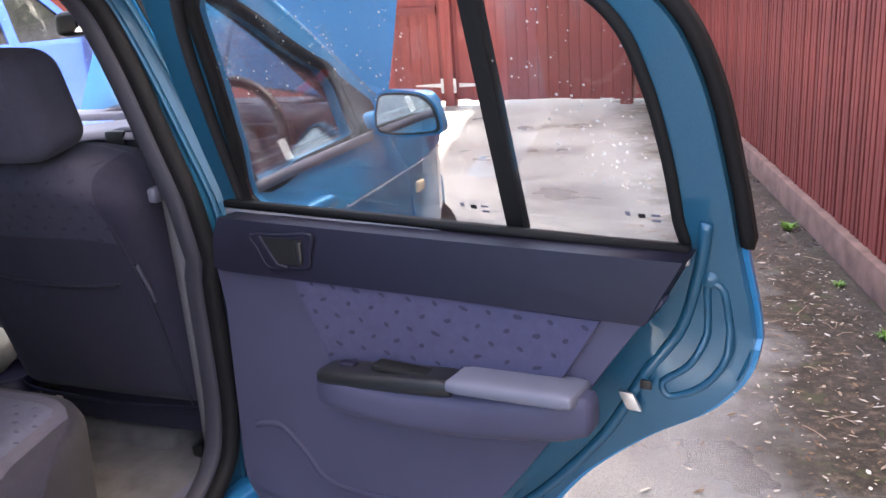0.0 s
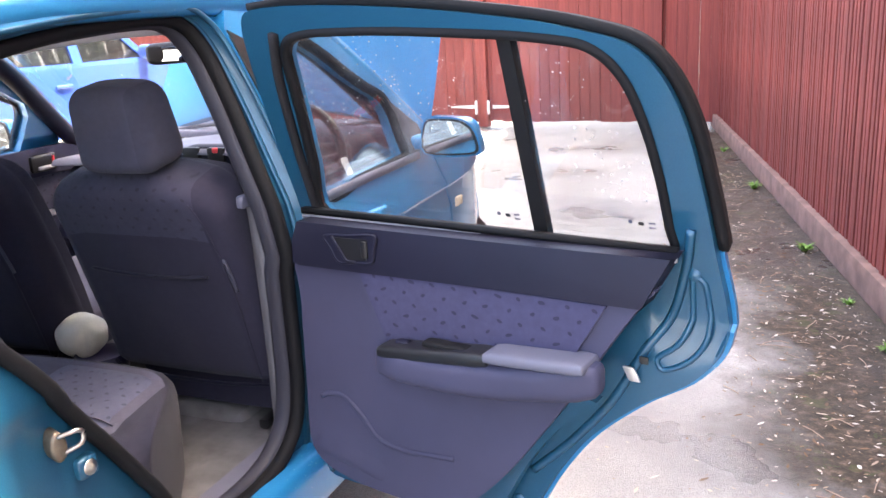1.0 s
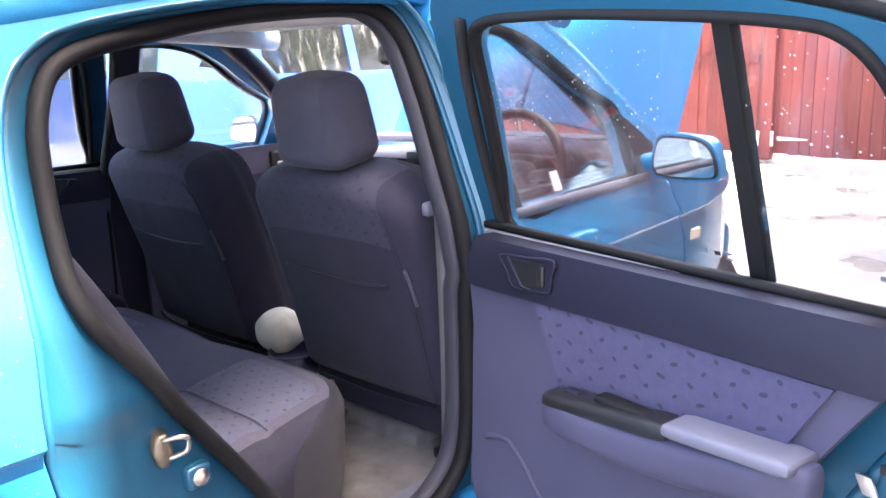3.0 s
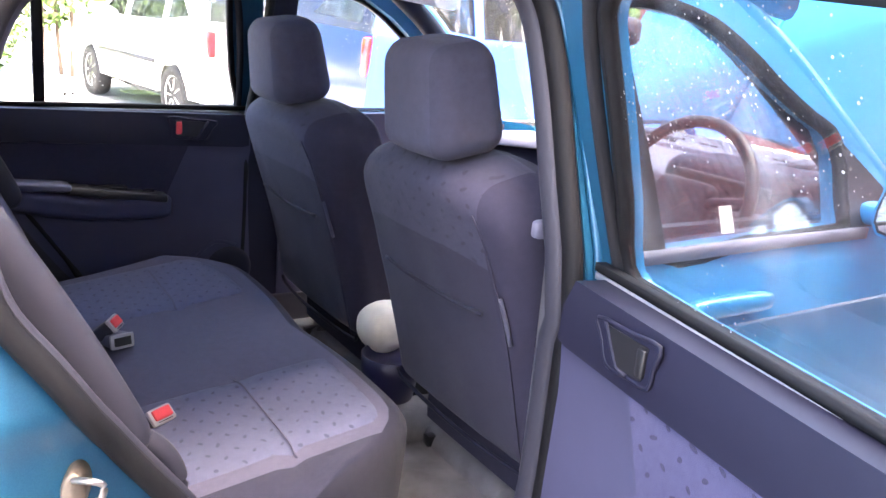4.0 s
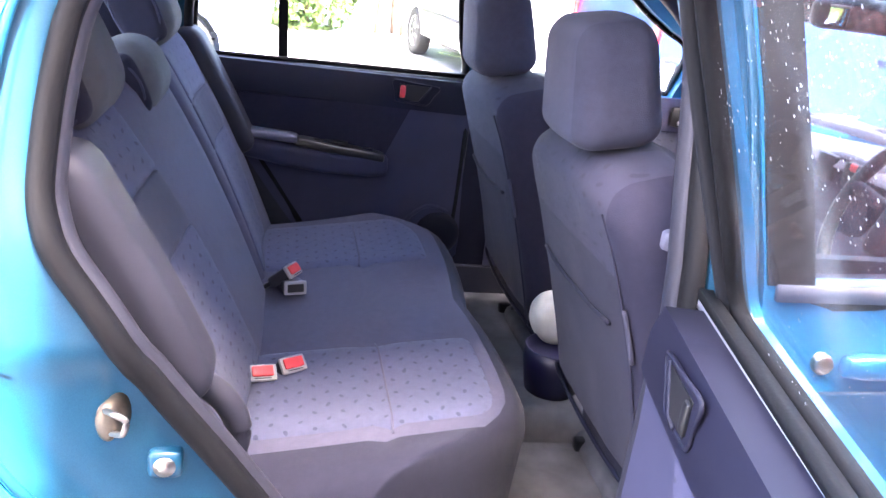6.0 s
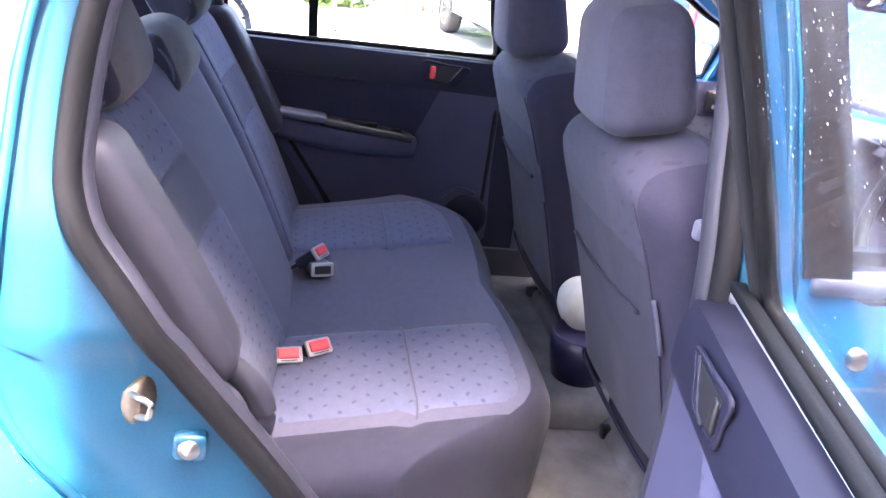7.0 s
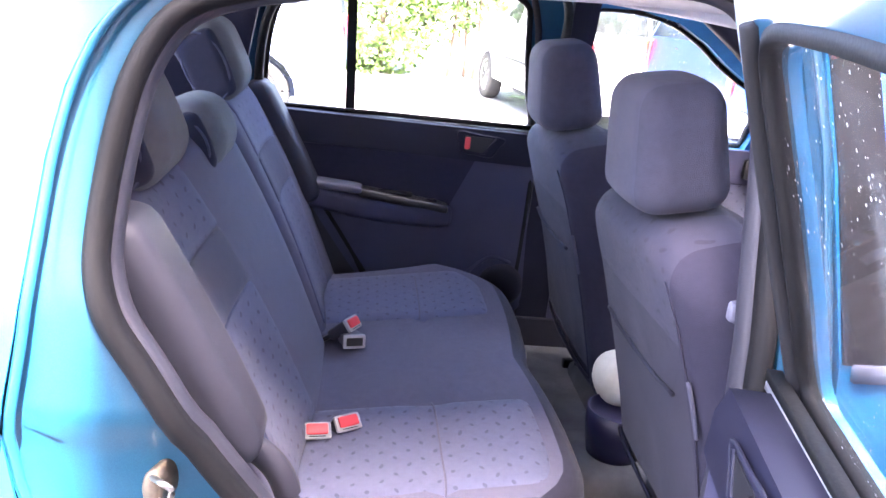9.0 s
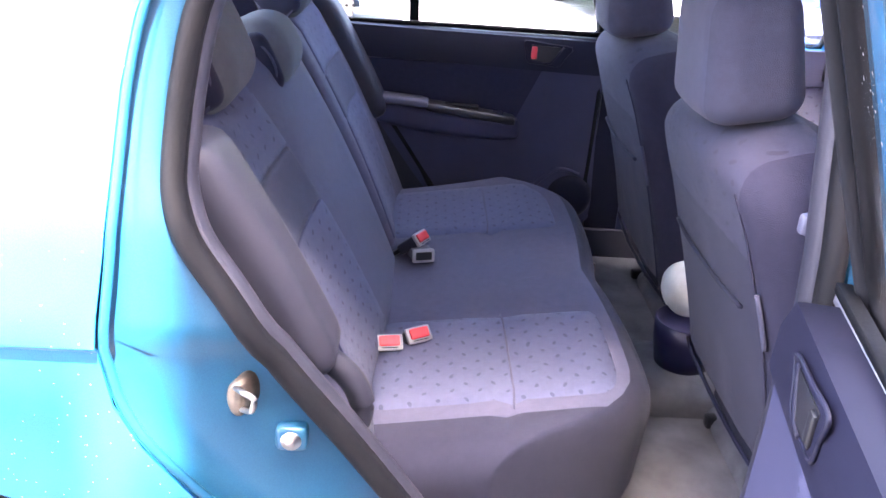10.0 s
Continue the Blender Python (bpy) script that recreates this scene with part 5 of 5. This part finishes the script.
# belts: webbing strips
def strap(pts, w, name, mat, parent, label="", side=(1, 0, 0)):
    return part(name, sweep(smooth_line(pts, 6), [(-w / 2, -0.0012), (-w / 2, 0.0012), (w / 2, 0.0012), (w / 2, -0.0012)], up=side), mat, parent, label)


WEB = simple("grey_webbing", (0.2, 0.19, 0.2), 0.6, grain=600, bump=0.4)
strap([(-0.62, -0.88, 1.28), (-0.6, -0.8, 1.11), (-0.6, -0.73, 0.98), (-0.6, -0.63, 0.8), (-0.6, -0.55, 0.6)], 0.045, "seat_belt", WEB, bench, "grey belt webbing", (0.3, 1, 0.4))
strap([(0.6, -0.9, 1.26), (0.63, -0.77, 1.06), (0.655, -0.62, 0.8), (0.655, -0.545, 0.67)], 0.045, "seat_belt", WEB, bench, "grey belt webbing", (0.3, 1, 0.4))
part("belt_anchor", rbox((0.012, 0.08, 0.02), 0.006, (0.672, -0.56, 0.722), 4, lambda x, y, z: (x, y, z - 0.7 * y)), CHROME, bench, "bright metal belt anchor")
part("bolster_end", tube([(0.645, -0.62, 0.8), (0.648, -0.56, 0.775), (0.65, -0.522, 0.745), (0.65, -0.504, 0.705), (0.654, -0.512, 0.665), (0.658, -0.54, 0.65)], 0.018, n=5, seg=10), VINYL, bench, "grey plastic bolster end loop")
part("bolster_hole", rbox((0.02, 0.026, 0.026), 0.008, (0.688, -0.58, 0.778), 3), BLACK, bench)


# --- front seats
def front_seat(cx, label):
    st = thing("front_seat", label, "seat", "front seats")
    lm = Matrix.Translation((cx, 0.225, 0.64)) @ pose(0, 0, 0, 16, 0, 0)
    W, Hh = 0.52, 0.57
    def fn(x, y, z):
        """x, y, z measured from the foot of the backrest."""
        k = 2 * x / W
        zz = z / Hh
        narrow = 1 - 0.1 * max(0, zz - 0.55) ** 1.2 - 0.35 * max(0, zz - 0.86)
        hump = -0.022 * (1 - min(1, abs(k)) ** 2.5) * (0.3 + 0.7 * min(1, zz * 1.3)) if y < -0.02 else 0
        wing = 0.03 * k * k if y > 0 else 0
        fold = 0.003 * noise.noise((x * 14, z * 9, cx * 7))
        return (x * narrow, y + wing + hump + fold + 0.012 * math.sin(zz * 3), z - (0.03 * max(0, abs(k) - 0.4) + 0.07 * max(0, abs(k) - 0.55) ** 1.5) * zz)
    def on_back(x, y, z):
        return lm @ (Vector(fn(x, y, z + 0.1)) - Vector((0, 0, 0.1)))
    def pick(x, y, z):
        if abs(x) > 0.76 or y > 0.6:
            return "side_panel"
        return "back_yoke" if z > 0.45 and y < 0.6 else "backrest"
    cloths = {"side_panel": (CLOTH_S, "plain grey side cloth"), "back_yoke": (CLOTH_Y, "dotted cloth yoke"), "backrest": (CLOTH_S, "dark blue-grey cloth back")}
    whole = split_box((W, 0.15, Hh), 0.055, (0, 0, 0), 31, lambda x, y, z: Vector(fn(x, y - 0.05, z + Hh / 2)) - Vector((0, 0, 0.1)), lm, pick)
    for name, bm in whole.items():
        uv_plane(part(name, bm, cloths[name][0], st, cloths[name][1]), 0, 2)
    part("pocket_hem", tube([on_back(x, -0.13, z) for x, z in ((-0.17, 0.235), (-0.1, 0.225), (0, 0.22), (0.1, 0.222), (0.17, 0.232))], 0.004, n=6, seg=6), BOLSTER, st)
    part("back_piping", tube([on_back(x, -0.122, z) for x, z in ((-0.245, -0.07), (-0.23, -0.09), (-0.12, -0.098), (0, -0.1), (0.12, -0.098), (0.23, -0.09), (0.245, -0.07))], 0.0045, n=5, seg=8), TRIM_D, st)
    part("side_seam", tube([on_back(x, -0.126, z) for x, z in ((0.2, 0.43), (0.214, 0.36), (0.219, 0.2), (0.219, 0.0), (0.219, -0.08))], 0.0015, n=6, seg=6), CLOTH_S, st)
    part("zip_tab", tube([on_back(x, -0.128, z) for x, z in ((0.226, 0.29), (0.229, 0.25), (0.231, 0.2))], 0.004, n=4, seg=6), CLOTH_L, st)
    part("lower_skirt", rbox((0.42, 0.02, 0.14), 0.008, (cx, 0.2, 0.49), 3), CLOTH_S, st, "dark cloth skirt")
    h = new("headrest")
    h.parent = st
    hm = Matrix.Translation((cx + 0.025, 0.013, 1.168)) @ pose(0, 0, 0, 10, 0, 0)
    def hf(x, y, z):
        k = z / 0.092
        return (x * (1 - 0.03 * k - 0.03 * k * k), y * (1 - 0.12 * k) - 0.014 * (1 - (x / 0.13) ** 2) * (y < 0), z + 0.008 * (1 - (x / 0.1) ** 2) * (z > 0))
    head = split_box((0.212, 0.126, 0.185), 0.04, (0, 0, 0), 23, hf, hm, lambda x, y, z: x > 0.7 and "right" or x < -0.7 and "left" or "back")
    part("headrest_back", head["back"], CLOTH_L, h, "grey cloth headrest back")
    part("headrest_side", head["right"], CLOTH_M, h, "darker grey headrest side")
    part("headrest_side", head["left"], CLOTH_M, h, "darker grey headrest side")
    for sd in (1, -1):
        seam = [hm @ Vector(hf(sd * 0.0795, -0.0585 + 0.036 * (abs(z) / 0.088) ** 4, z)) for z in (-0.08, -0.06, -0.03, 0.0, 0.03, 0.06, 0.08)]
        part("headrest_seam", tube(seam, 0.0016, n=4, seg=6), CLOTH_L, h)
        part("headrest_post", tube([hm @ Vector((sd * 0.05, 0.0, -0.07)), hm @ Vector((sd * 0.05, 0.0, -0.15))], 0.006, n=2, seg=8), CHROME, h)
    part("seat_cushion", rbox((0.46, 0.5, 0.16), 0.06, (cx, 0.46, 0.55), 10, lambda x, y, z: (x, y, z + 0.06 * y)), CLOTH, st)
    part("seat_base", rbox((0.36, 0.4, 0.12), 0.02, (cx, 0.46, 0.44), 3), BLACK, st)
    for sd in (1, -1):
        part("seat_runner", rbox((0.03, 0.5, 0.03), 0.008, (cx + sd * 0.17, 0.42, 0.385), 2), BLACK, st)
    return st


front_seat(0.365, "dark blue-grey cloth driver's seat with grey headrest")
front_seat(-0.33, "dark blue-grey cloth passenger seat with grey headrest")

# floor risers under the front seats
for rx in (0.25, -0.3):
    part("floor_riser", rbox((0.42, 0.16, 0.09), 0.03, (rx, 0.26, 0.36), 5), CARPET, car, "carpeted step under the seat")
    part("bolt_cap", lathe([(0.0, 0.012), (0.016, 0.011), (0.022, 0.0)], 18, m=Matrix.Translation((rx - 0.16, 0.215, 0.4))), BLACK, car, "round black bolt cap")
part("pale_bolt_bracket", rbox((0.014, 0.02, 0.05), 0.006, (-0.47, 0.05, 0.4), 3), METAL, car, "steel seat runner end")

# --- dashboard, wheel, mirror
def dash(x, y, z):
    return (x, y + 0.05 * math.sin(z * 14) - 0.08 * (x / 0.7) ** 2, z + 0.02 * math.cos(x * 5))


part("dashboard", rbox((1.3, 0.34, 0.28), 0.07, (0, 0.94, 0.82), 12, dash), TRIM, car, "grey moulded dashboard")
# sun on the dash top is put into this paler trim
part("dash_top", rbox((1.26, 0.32, 0.03), 0.014, (0, 0.93, 0.965), 8, dash), TRIM_L, car, "pale dash top")
part("instrument_hood", rbox((0.36, 0.22, 0.1), 0.045, (0.4, 0.85, 0.99), 8), TRIM_D, car)
part("instrument_face", rbox((0.28, 0.02, 0.08), 0.01, (0.4, 0.745, 0.975), 4), BLACK, car)
part("centre_panel", rbox((0.2, 0.06, 0.26), 0.02, (0.0, 0.8, 0.87), 4), TRIM_D, car)
for dx in (-0.05, 0.05):
    part("air_vent", rbox((0.07, 0.02, 0.06), 0.008, (dx - 0.02, 0.772, 0.965), 3), BLACK, car)
part("hazard_switch", rbox((0.024, 0.015, 0.018), 0.004, (0.03, 0.768, 0.985), 3), RED_BTN, car, "red hazard switch")
sw = new("steering_wheel")
sw.parent = car
SWM = Matrix.Translation((0.395, 0.62, 0.965)) @ pose(0, 0, 0, 68, 0, 0)
part("wheel_rim", sweep([SWM @ Vector((0.18 * math.cos(a), 0.18 * math.sin(a), 0)) for a in (2 * math.pi * i / 48 for i in range(48))], ring(0.014, 10), True), BLACK, sw)
part("wheel_hub", rbox((0.16, 0.13, 0.05), 0.024, (0, -0.01, -0.02), 6, m=SWM), TRIM_D, sw)
for a in (10, 170, 270):
    d = Vector((math.cos(radians(a)), math.sin(radians(a)), 0))
    part("wheel_spoke", tube([SWM @ (d * 0.05 + Vector((0, 0, -0.02))), SWM @ (d * 0.12 + Vector((0, 0, -0.008))), SWM @ (d * 0.178)], 0.014, n=3, seg=8), TRIM_D, sw)
part("steering_column", tube([SWM @ Vector((0, 0, -0.04)), SWM @ Vector((0, 0, -0.25))], 0.035, n=2, seg=12), TRIM_D, car)
rm = new("rear_view_mirror")
rm.parent = car
part("mirror_shell", rbox((0.24, 0.04, 0.065), 0.02, (0.04, 0.66, 1.3), 7, lambda x, y, z: (x, y + 0.12 * x, z + 0.03 * x)), BLACK, rm)
part("mirror_glass", rbox((0.09, 0.004, 0.042), 0.018, (0.01, 0.636, 1.297), 5), MIRROR, rm)
part("mirror_arm", tube([(0.04, 0.68, 1.3), (0.04, 0.67, 1.34), (0.04, 0.62, 1.38)], 0.01, n=3, seg=8), BLACK, rm)
part("sun_visor", rbox((0.42, 0.14, 0.018), 0.008, (0.33, 0.48, 1.385), 3), HEADLINER, car)
part("sun_visor", rbox((0.42, 0.14, 0.018), 0.008, (-0.33, 0.48, 1.385), 3), HEADLINER, car)
# front belts on the B pillars
strap([(0.6, 0.075, 1.27), (0.655, 0.07, 1.05), (0.67, 0.065, 0.7), (0.67, 0.06, 0.45)], 0.045, "front_belt", WEB, car, "grey belt webbing", (0.2, 1, 0.05))
part("belt_clip", rbox((0.02, 0.05, 0.03), 0.008, (0.645, 0.062, 0.998), 3), TRIM_L, car, "grey belt guide clip")
# console and hand brake
part("centre_console", rbox((0.16, 0.7, 0.12), 0.03, (0, 0.5, 0.45), 5), BLACK, car)
part("hand_brake", tube([(0.06, 0.45, 0.47), (0.06, 0.4, 0.5), (0.06, 0.3, 0.52)], 0.016, n=4, seg=10), BLACK, car)
cup = thing("drinks_cup", "dark cup holding a crumpled off-white cloth on the console", "cup")
part("cup_body", lathe([(0.001, 0.0), (0.05, 0.0), (0.068, 0.1), (0.07, 0.14), (0.066, 0.14), (0.06, 0.12)], 28, m=Matrix.Translation((0.05, 0.15, 0.4))), NAVY_PL, cup)
part("cloth_wad", rbox((0.13, 0.13, 0.12), 0.058, (-0.035, 0.175, 0.572), 12, lambda x, y, z: (x * (1 + 0.15 * noise.noise((x * 30, y * 30, z * 30))), y, z * (1 + 0.15 * noise.noise((x * 22 + 5, y * 22, z * 22))))), OFFWHITE, cup, "crumpled off-white cloth")


# ---------------------------------------------------------------- the other side of the yard
def leaf_mass(name, label, cat, boxes, n, seed, size, mat, group=""):
    """A thing of stems and many small leaves filling uneven clumps."""
    t = thing(name, label, cat, group)
    r = random.Random(seed)
    verts, faces = [], []
    for (cx, cy, cz, rx, ry, rz, share) in boxes:
        for i in range(int(n * share)):
            while True:
                p = Vector((r.uniform(-1, 1), r.uniform(-1, 1), r.uniform(-1, 1)))
                if 0.45 < p.length < 1.0:
                    break
            p *= 1 + 0.3 * noise.noise(p * 2.7 + Vector((cx, cy, cz)))
            c = Vector((cx + p.x * rx, cy + p.y * ry, max(0.03, cz + p.z * rz)))
            a = Vector((r.gauss(0, 1), r.gauss(0, 1), r.gauss(0, 1))).normalized()
            b = a.cross(Vector((r.gauss(0, 1), r.gauss(0, 1), r.gauss(0, 1)))).normalized()
            s = size * r.uniform(0.6, 1.4)
            k = len(verts)
            verts += [c - a * s, c + b * s * 0.5, c + a * s, c - b * s * 0.5]
            faces.append((k, k + 1, k + 2, k + 3))
    me = bpy.data.meshes.new("foliage")
    me.from_pydata([tuple(v) for v in verts], [], faces)
    me.materials.append(mat)
    ob = new("foliage", me)
    ob.parent = t
    bark = simple("bark", (0.12, 0.085, 0.06), 0.9, grain=60, bump=0.6)
    for (cx, cy, cz, rx, ry, rz, share) in boxes:
        for i in range(3):
            x, y = cx + r.uniform(-.3, .3) * rx, cy + r.uniform(-.5, .5) * ry
            part("stem", tube([(x, y, 0), (x + r.uniform(-.1, .1), y + r.uniform(-.1, .1), cz * 0.6), (x + r.uniform(-.3, .3), y + r.uniform(-.3, .3), cz + rz * 0.5)], 0.03, n=3, seg=6), bark, t)
    return t


rh = random.Random(21)
clumps = []
for i in range(18):
    clumps.append((-11.8 + rh.uniform(-.5, .5), -8 + i * 1.5 + rh.uniform(-.3, .3), rh.uniform(1.0, 2.0), 0.9, 1.1, rh.uniform(1.1, 1.7), 1 / 18))
leaf_mass("hedge", "tall sunlit green hedge behind the parked cars", "hedge", clumps, 130000, 4, 0.055, HEDGE_LEAF)


def parked_car(name, label, at, rz, col, L=4.0, W=1.68, Hh=1.45, belt=0.95, tall=0.0):
    c = thing(name, label, "car", "parked cars")
    hw = W / 2
    def sx(y, z):
        x = hw - 0.25 * max(0, z - belt) - 0.1 * max(0, 0.5 - z)
        return x - 0.08 * max(0, abs(y) - L * 0.33) ** 2
    h = L / 2
    wa, wr = L * 0.31, 0.36
    def arch(cy):
        return [(cy + wr * math.cos(a), 0.3 + wr * math.sin(a)) for a in (math.pi * k / 8 for k in range(8, -1, -1))]
    lower = [(-h + 0.05, 0.3)] + arch(-wa) + arch(wa) + [(h - 0.03, 0.3), (h, 0.55), (h - 0.06, belt - 0.22), (h * 0.45, belt), (-h + 0.05, belt + 0.03), (-h, 0.6)]
    cab = [(h * 0.45, belt), (h * 0.12, Hh - 0.04), (-0.1, Hh), (-h * 0.6, Hh - 0.02), (-h + 0.12, belt + 0.25), (-h + 0.05, belt + 0.03)]
    f = h * 0.38
    wins = [[(f, belt + 0.04), (h * 0.1, Hh - 0.1), (0.03, Hh - 0.08), (0.03, belt + 0.04)], [(-0.06, belt + 0.04), (-0.06, Hh - 0.08), (-h * 0.5, Hh - 0.1), (-h * 0.5, belt + 0.05)], [(-h * 0.54, belt + 0.06), (-h * 0.54, Hh - 0.11), (-h * 0.62, Hh - 0.12), (-h * 0.8, belt + 0.12)]]
    for sd in (1, -1):
        g = mirror_x if sd < 0 else (lambda b: b)
        part("body_side", g(panel(lower, sx, 0.03, step=0.1)), col, c)
        part("cabin_side", g(panel(cab, sx, 0.04, wins, step=0.08)), col, c)
        for w in wins:
            part("side_window", g(panel(w, lambda y, z: sx(y, z) - 0.015, 0.006)), GLASS_D, c)
        part("belt_moulding", sweep([Vector((sd * (sx(y, 0.6) + 0.006), y, 0.6)) for y in (-wa + 0.4, 0, wa - 0.4)], [(-.02, -.008), (-.02, .008), (.02, .008), (.02, -.008)], up=(sd, 0, 0)), BLACK, c)
        part("tail_lamp", rbox((0.1, 0.14, 0.26), 0.03, (sd * (hw - 0.09), -h + 0.08, belt - 0.12), 4), RED_LAMP, c)
        part("headlamp", rbox((0.26, 0.22, 0.14), 0.05, (sd * (hw - 0.2), h - 0.12, belt - 0.3), 4), CLEAR_L, c)
        part("door_mirror", rbox((0.16, 0.1, 0.12), 0.04, (sd * (hw + 0.06), f, belt + 0.08), 4), col, c)
        part("door_handle", rbox((0.03, 0.16, 0.03), 0.012, (sd * (hw + 0.008), -0.2, belt - 0.12), 3), col, c)
        for cy in (-wa, wa):
            w = new("wheel")
            w.parent = c
            m = Matrix.Translation((sd * (hw - 0.1), cy, 0.3)) @ pose(0, 0, 0, 0, 90 * sd, 0)
            part("tyre", lathe([(0.19, -0.09), (0.28, -0.09), (0.3, -0.05), (0.3, 0.05), (0.28, 0.088), (0.2, 0.085), (0.19, 0.07)], 32, m=m), TYRE, w)
            part("rim", lathe([(0.001, 0.05), (0.05, 0.055), (0.1, 0.04), (0.17, 0.06), (0.195, 0.08), (0.2, -0.08)], 32, m=m), SILVER, w)
            for k in range(7):
                a = 2 * math.pi * k / 7
                part("spoke", rbox((0.02, 0.12, 0.02), 0.006, (0, 0.11, 0.07), 1, m=m @ pose(0, 0, 0, 0, 0, math.degrees(a))), CHROME, w)
    def strip(prof, ww, name, mat):
        bm = bmesh.new()
        rows = [[bm.verts.new((sx(y, z) * k * ww, y, z + (0.02 * (1 - k * k)))) for k in (-1, -0.8, -0.4, 0, 0.4, 0.8, 1)] for y, z in prof]
        for a, b in zip(rows, rows[1:]):
            for i in range(6):
                bm.faces.new((a[i], a[i + 1], b[i + 1], b[i]))
        bmesh.ops.solidify(bm, geom=bm.faces[:], thickness=0.01)
        part(name, bm, mat, c)
    strip([(h * 0.12, Hh - 0.04), (-0.1, Hh), (-h * 0.6, Hh - 0.02)], 1.0, "roof", col)
    strip([(h * 0.45, belt), (h * 0.12, Hh - 0.04)], 0.97, "windscreen", GLASS_D)
    strip([(h, 0.55), (h - 0.06, belt - 0.22), (h * 0.45, belt)], 1.0, "bonnet", col)
    strip([(-h * 0.6, Hh - 0.02), (-h + 0.12, belt + 0.25), (-h + 0.05, belt + 0.03)], 0.97, "rear_window", GLASS_D)
    strip([(-h + 0.05, belt + 0.03), (-h, 0.6), (-h + 0.05, 0.3)], 1.0, "tailgate", col)
    strip([(h, 0.55), (h - 0.03, 0.3)], 1.0, "front_bumper", col)
    strip([(h - 0.03, 0.3), (0, 0.22), (-h + 0.05, 0.3)], 0.9, "underbody", BLACK)
    c.matrix_basis = Matrix.Translation(at) @ pose(0, 0, 0, 0, 0, rz)
    return c


parked_car("parked_car", "blue estate car wet with rain beside the hatchback", (-4.2, 3.55, 0), 0, NAVY, 3.6, 1.8, 1.72, 1.12)
parked_car("parked_car", "white hatchback parked before the hedge", (-8.4, 2.15, 0), 98, WHITE_P, 4.0, 1.7, 1.5, 0.97)
parked_car("parked_car", "pale blue car parked before the hedge", (-6.6, -2.6, 0), 180, PALE_P, 4.0, 1.7, 1.45, 0.95)
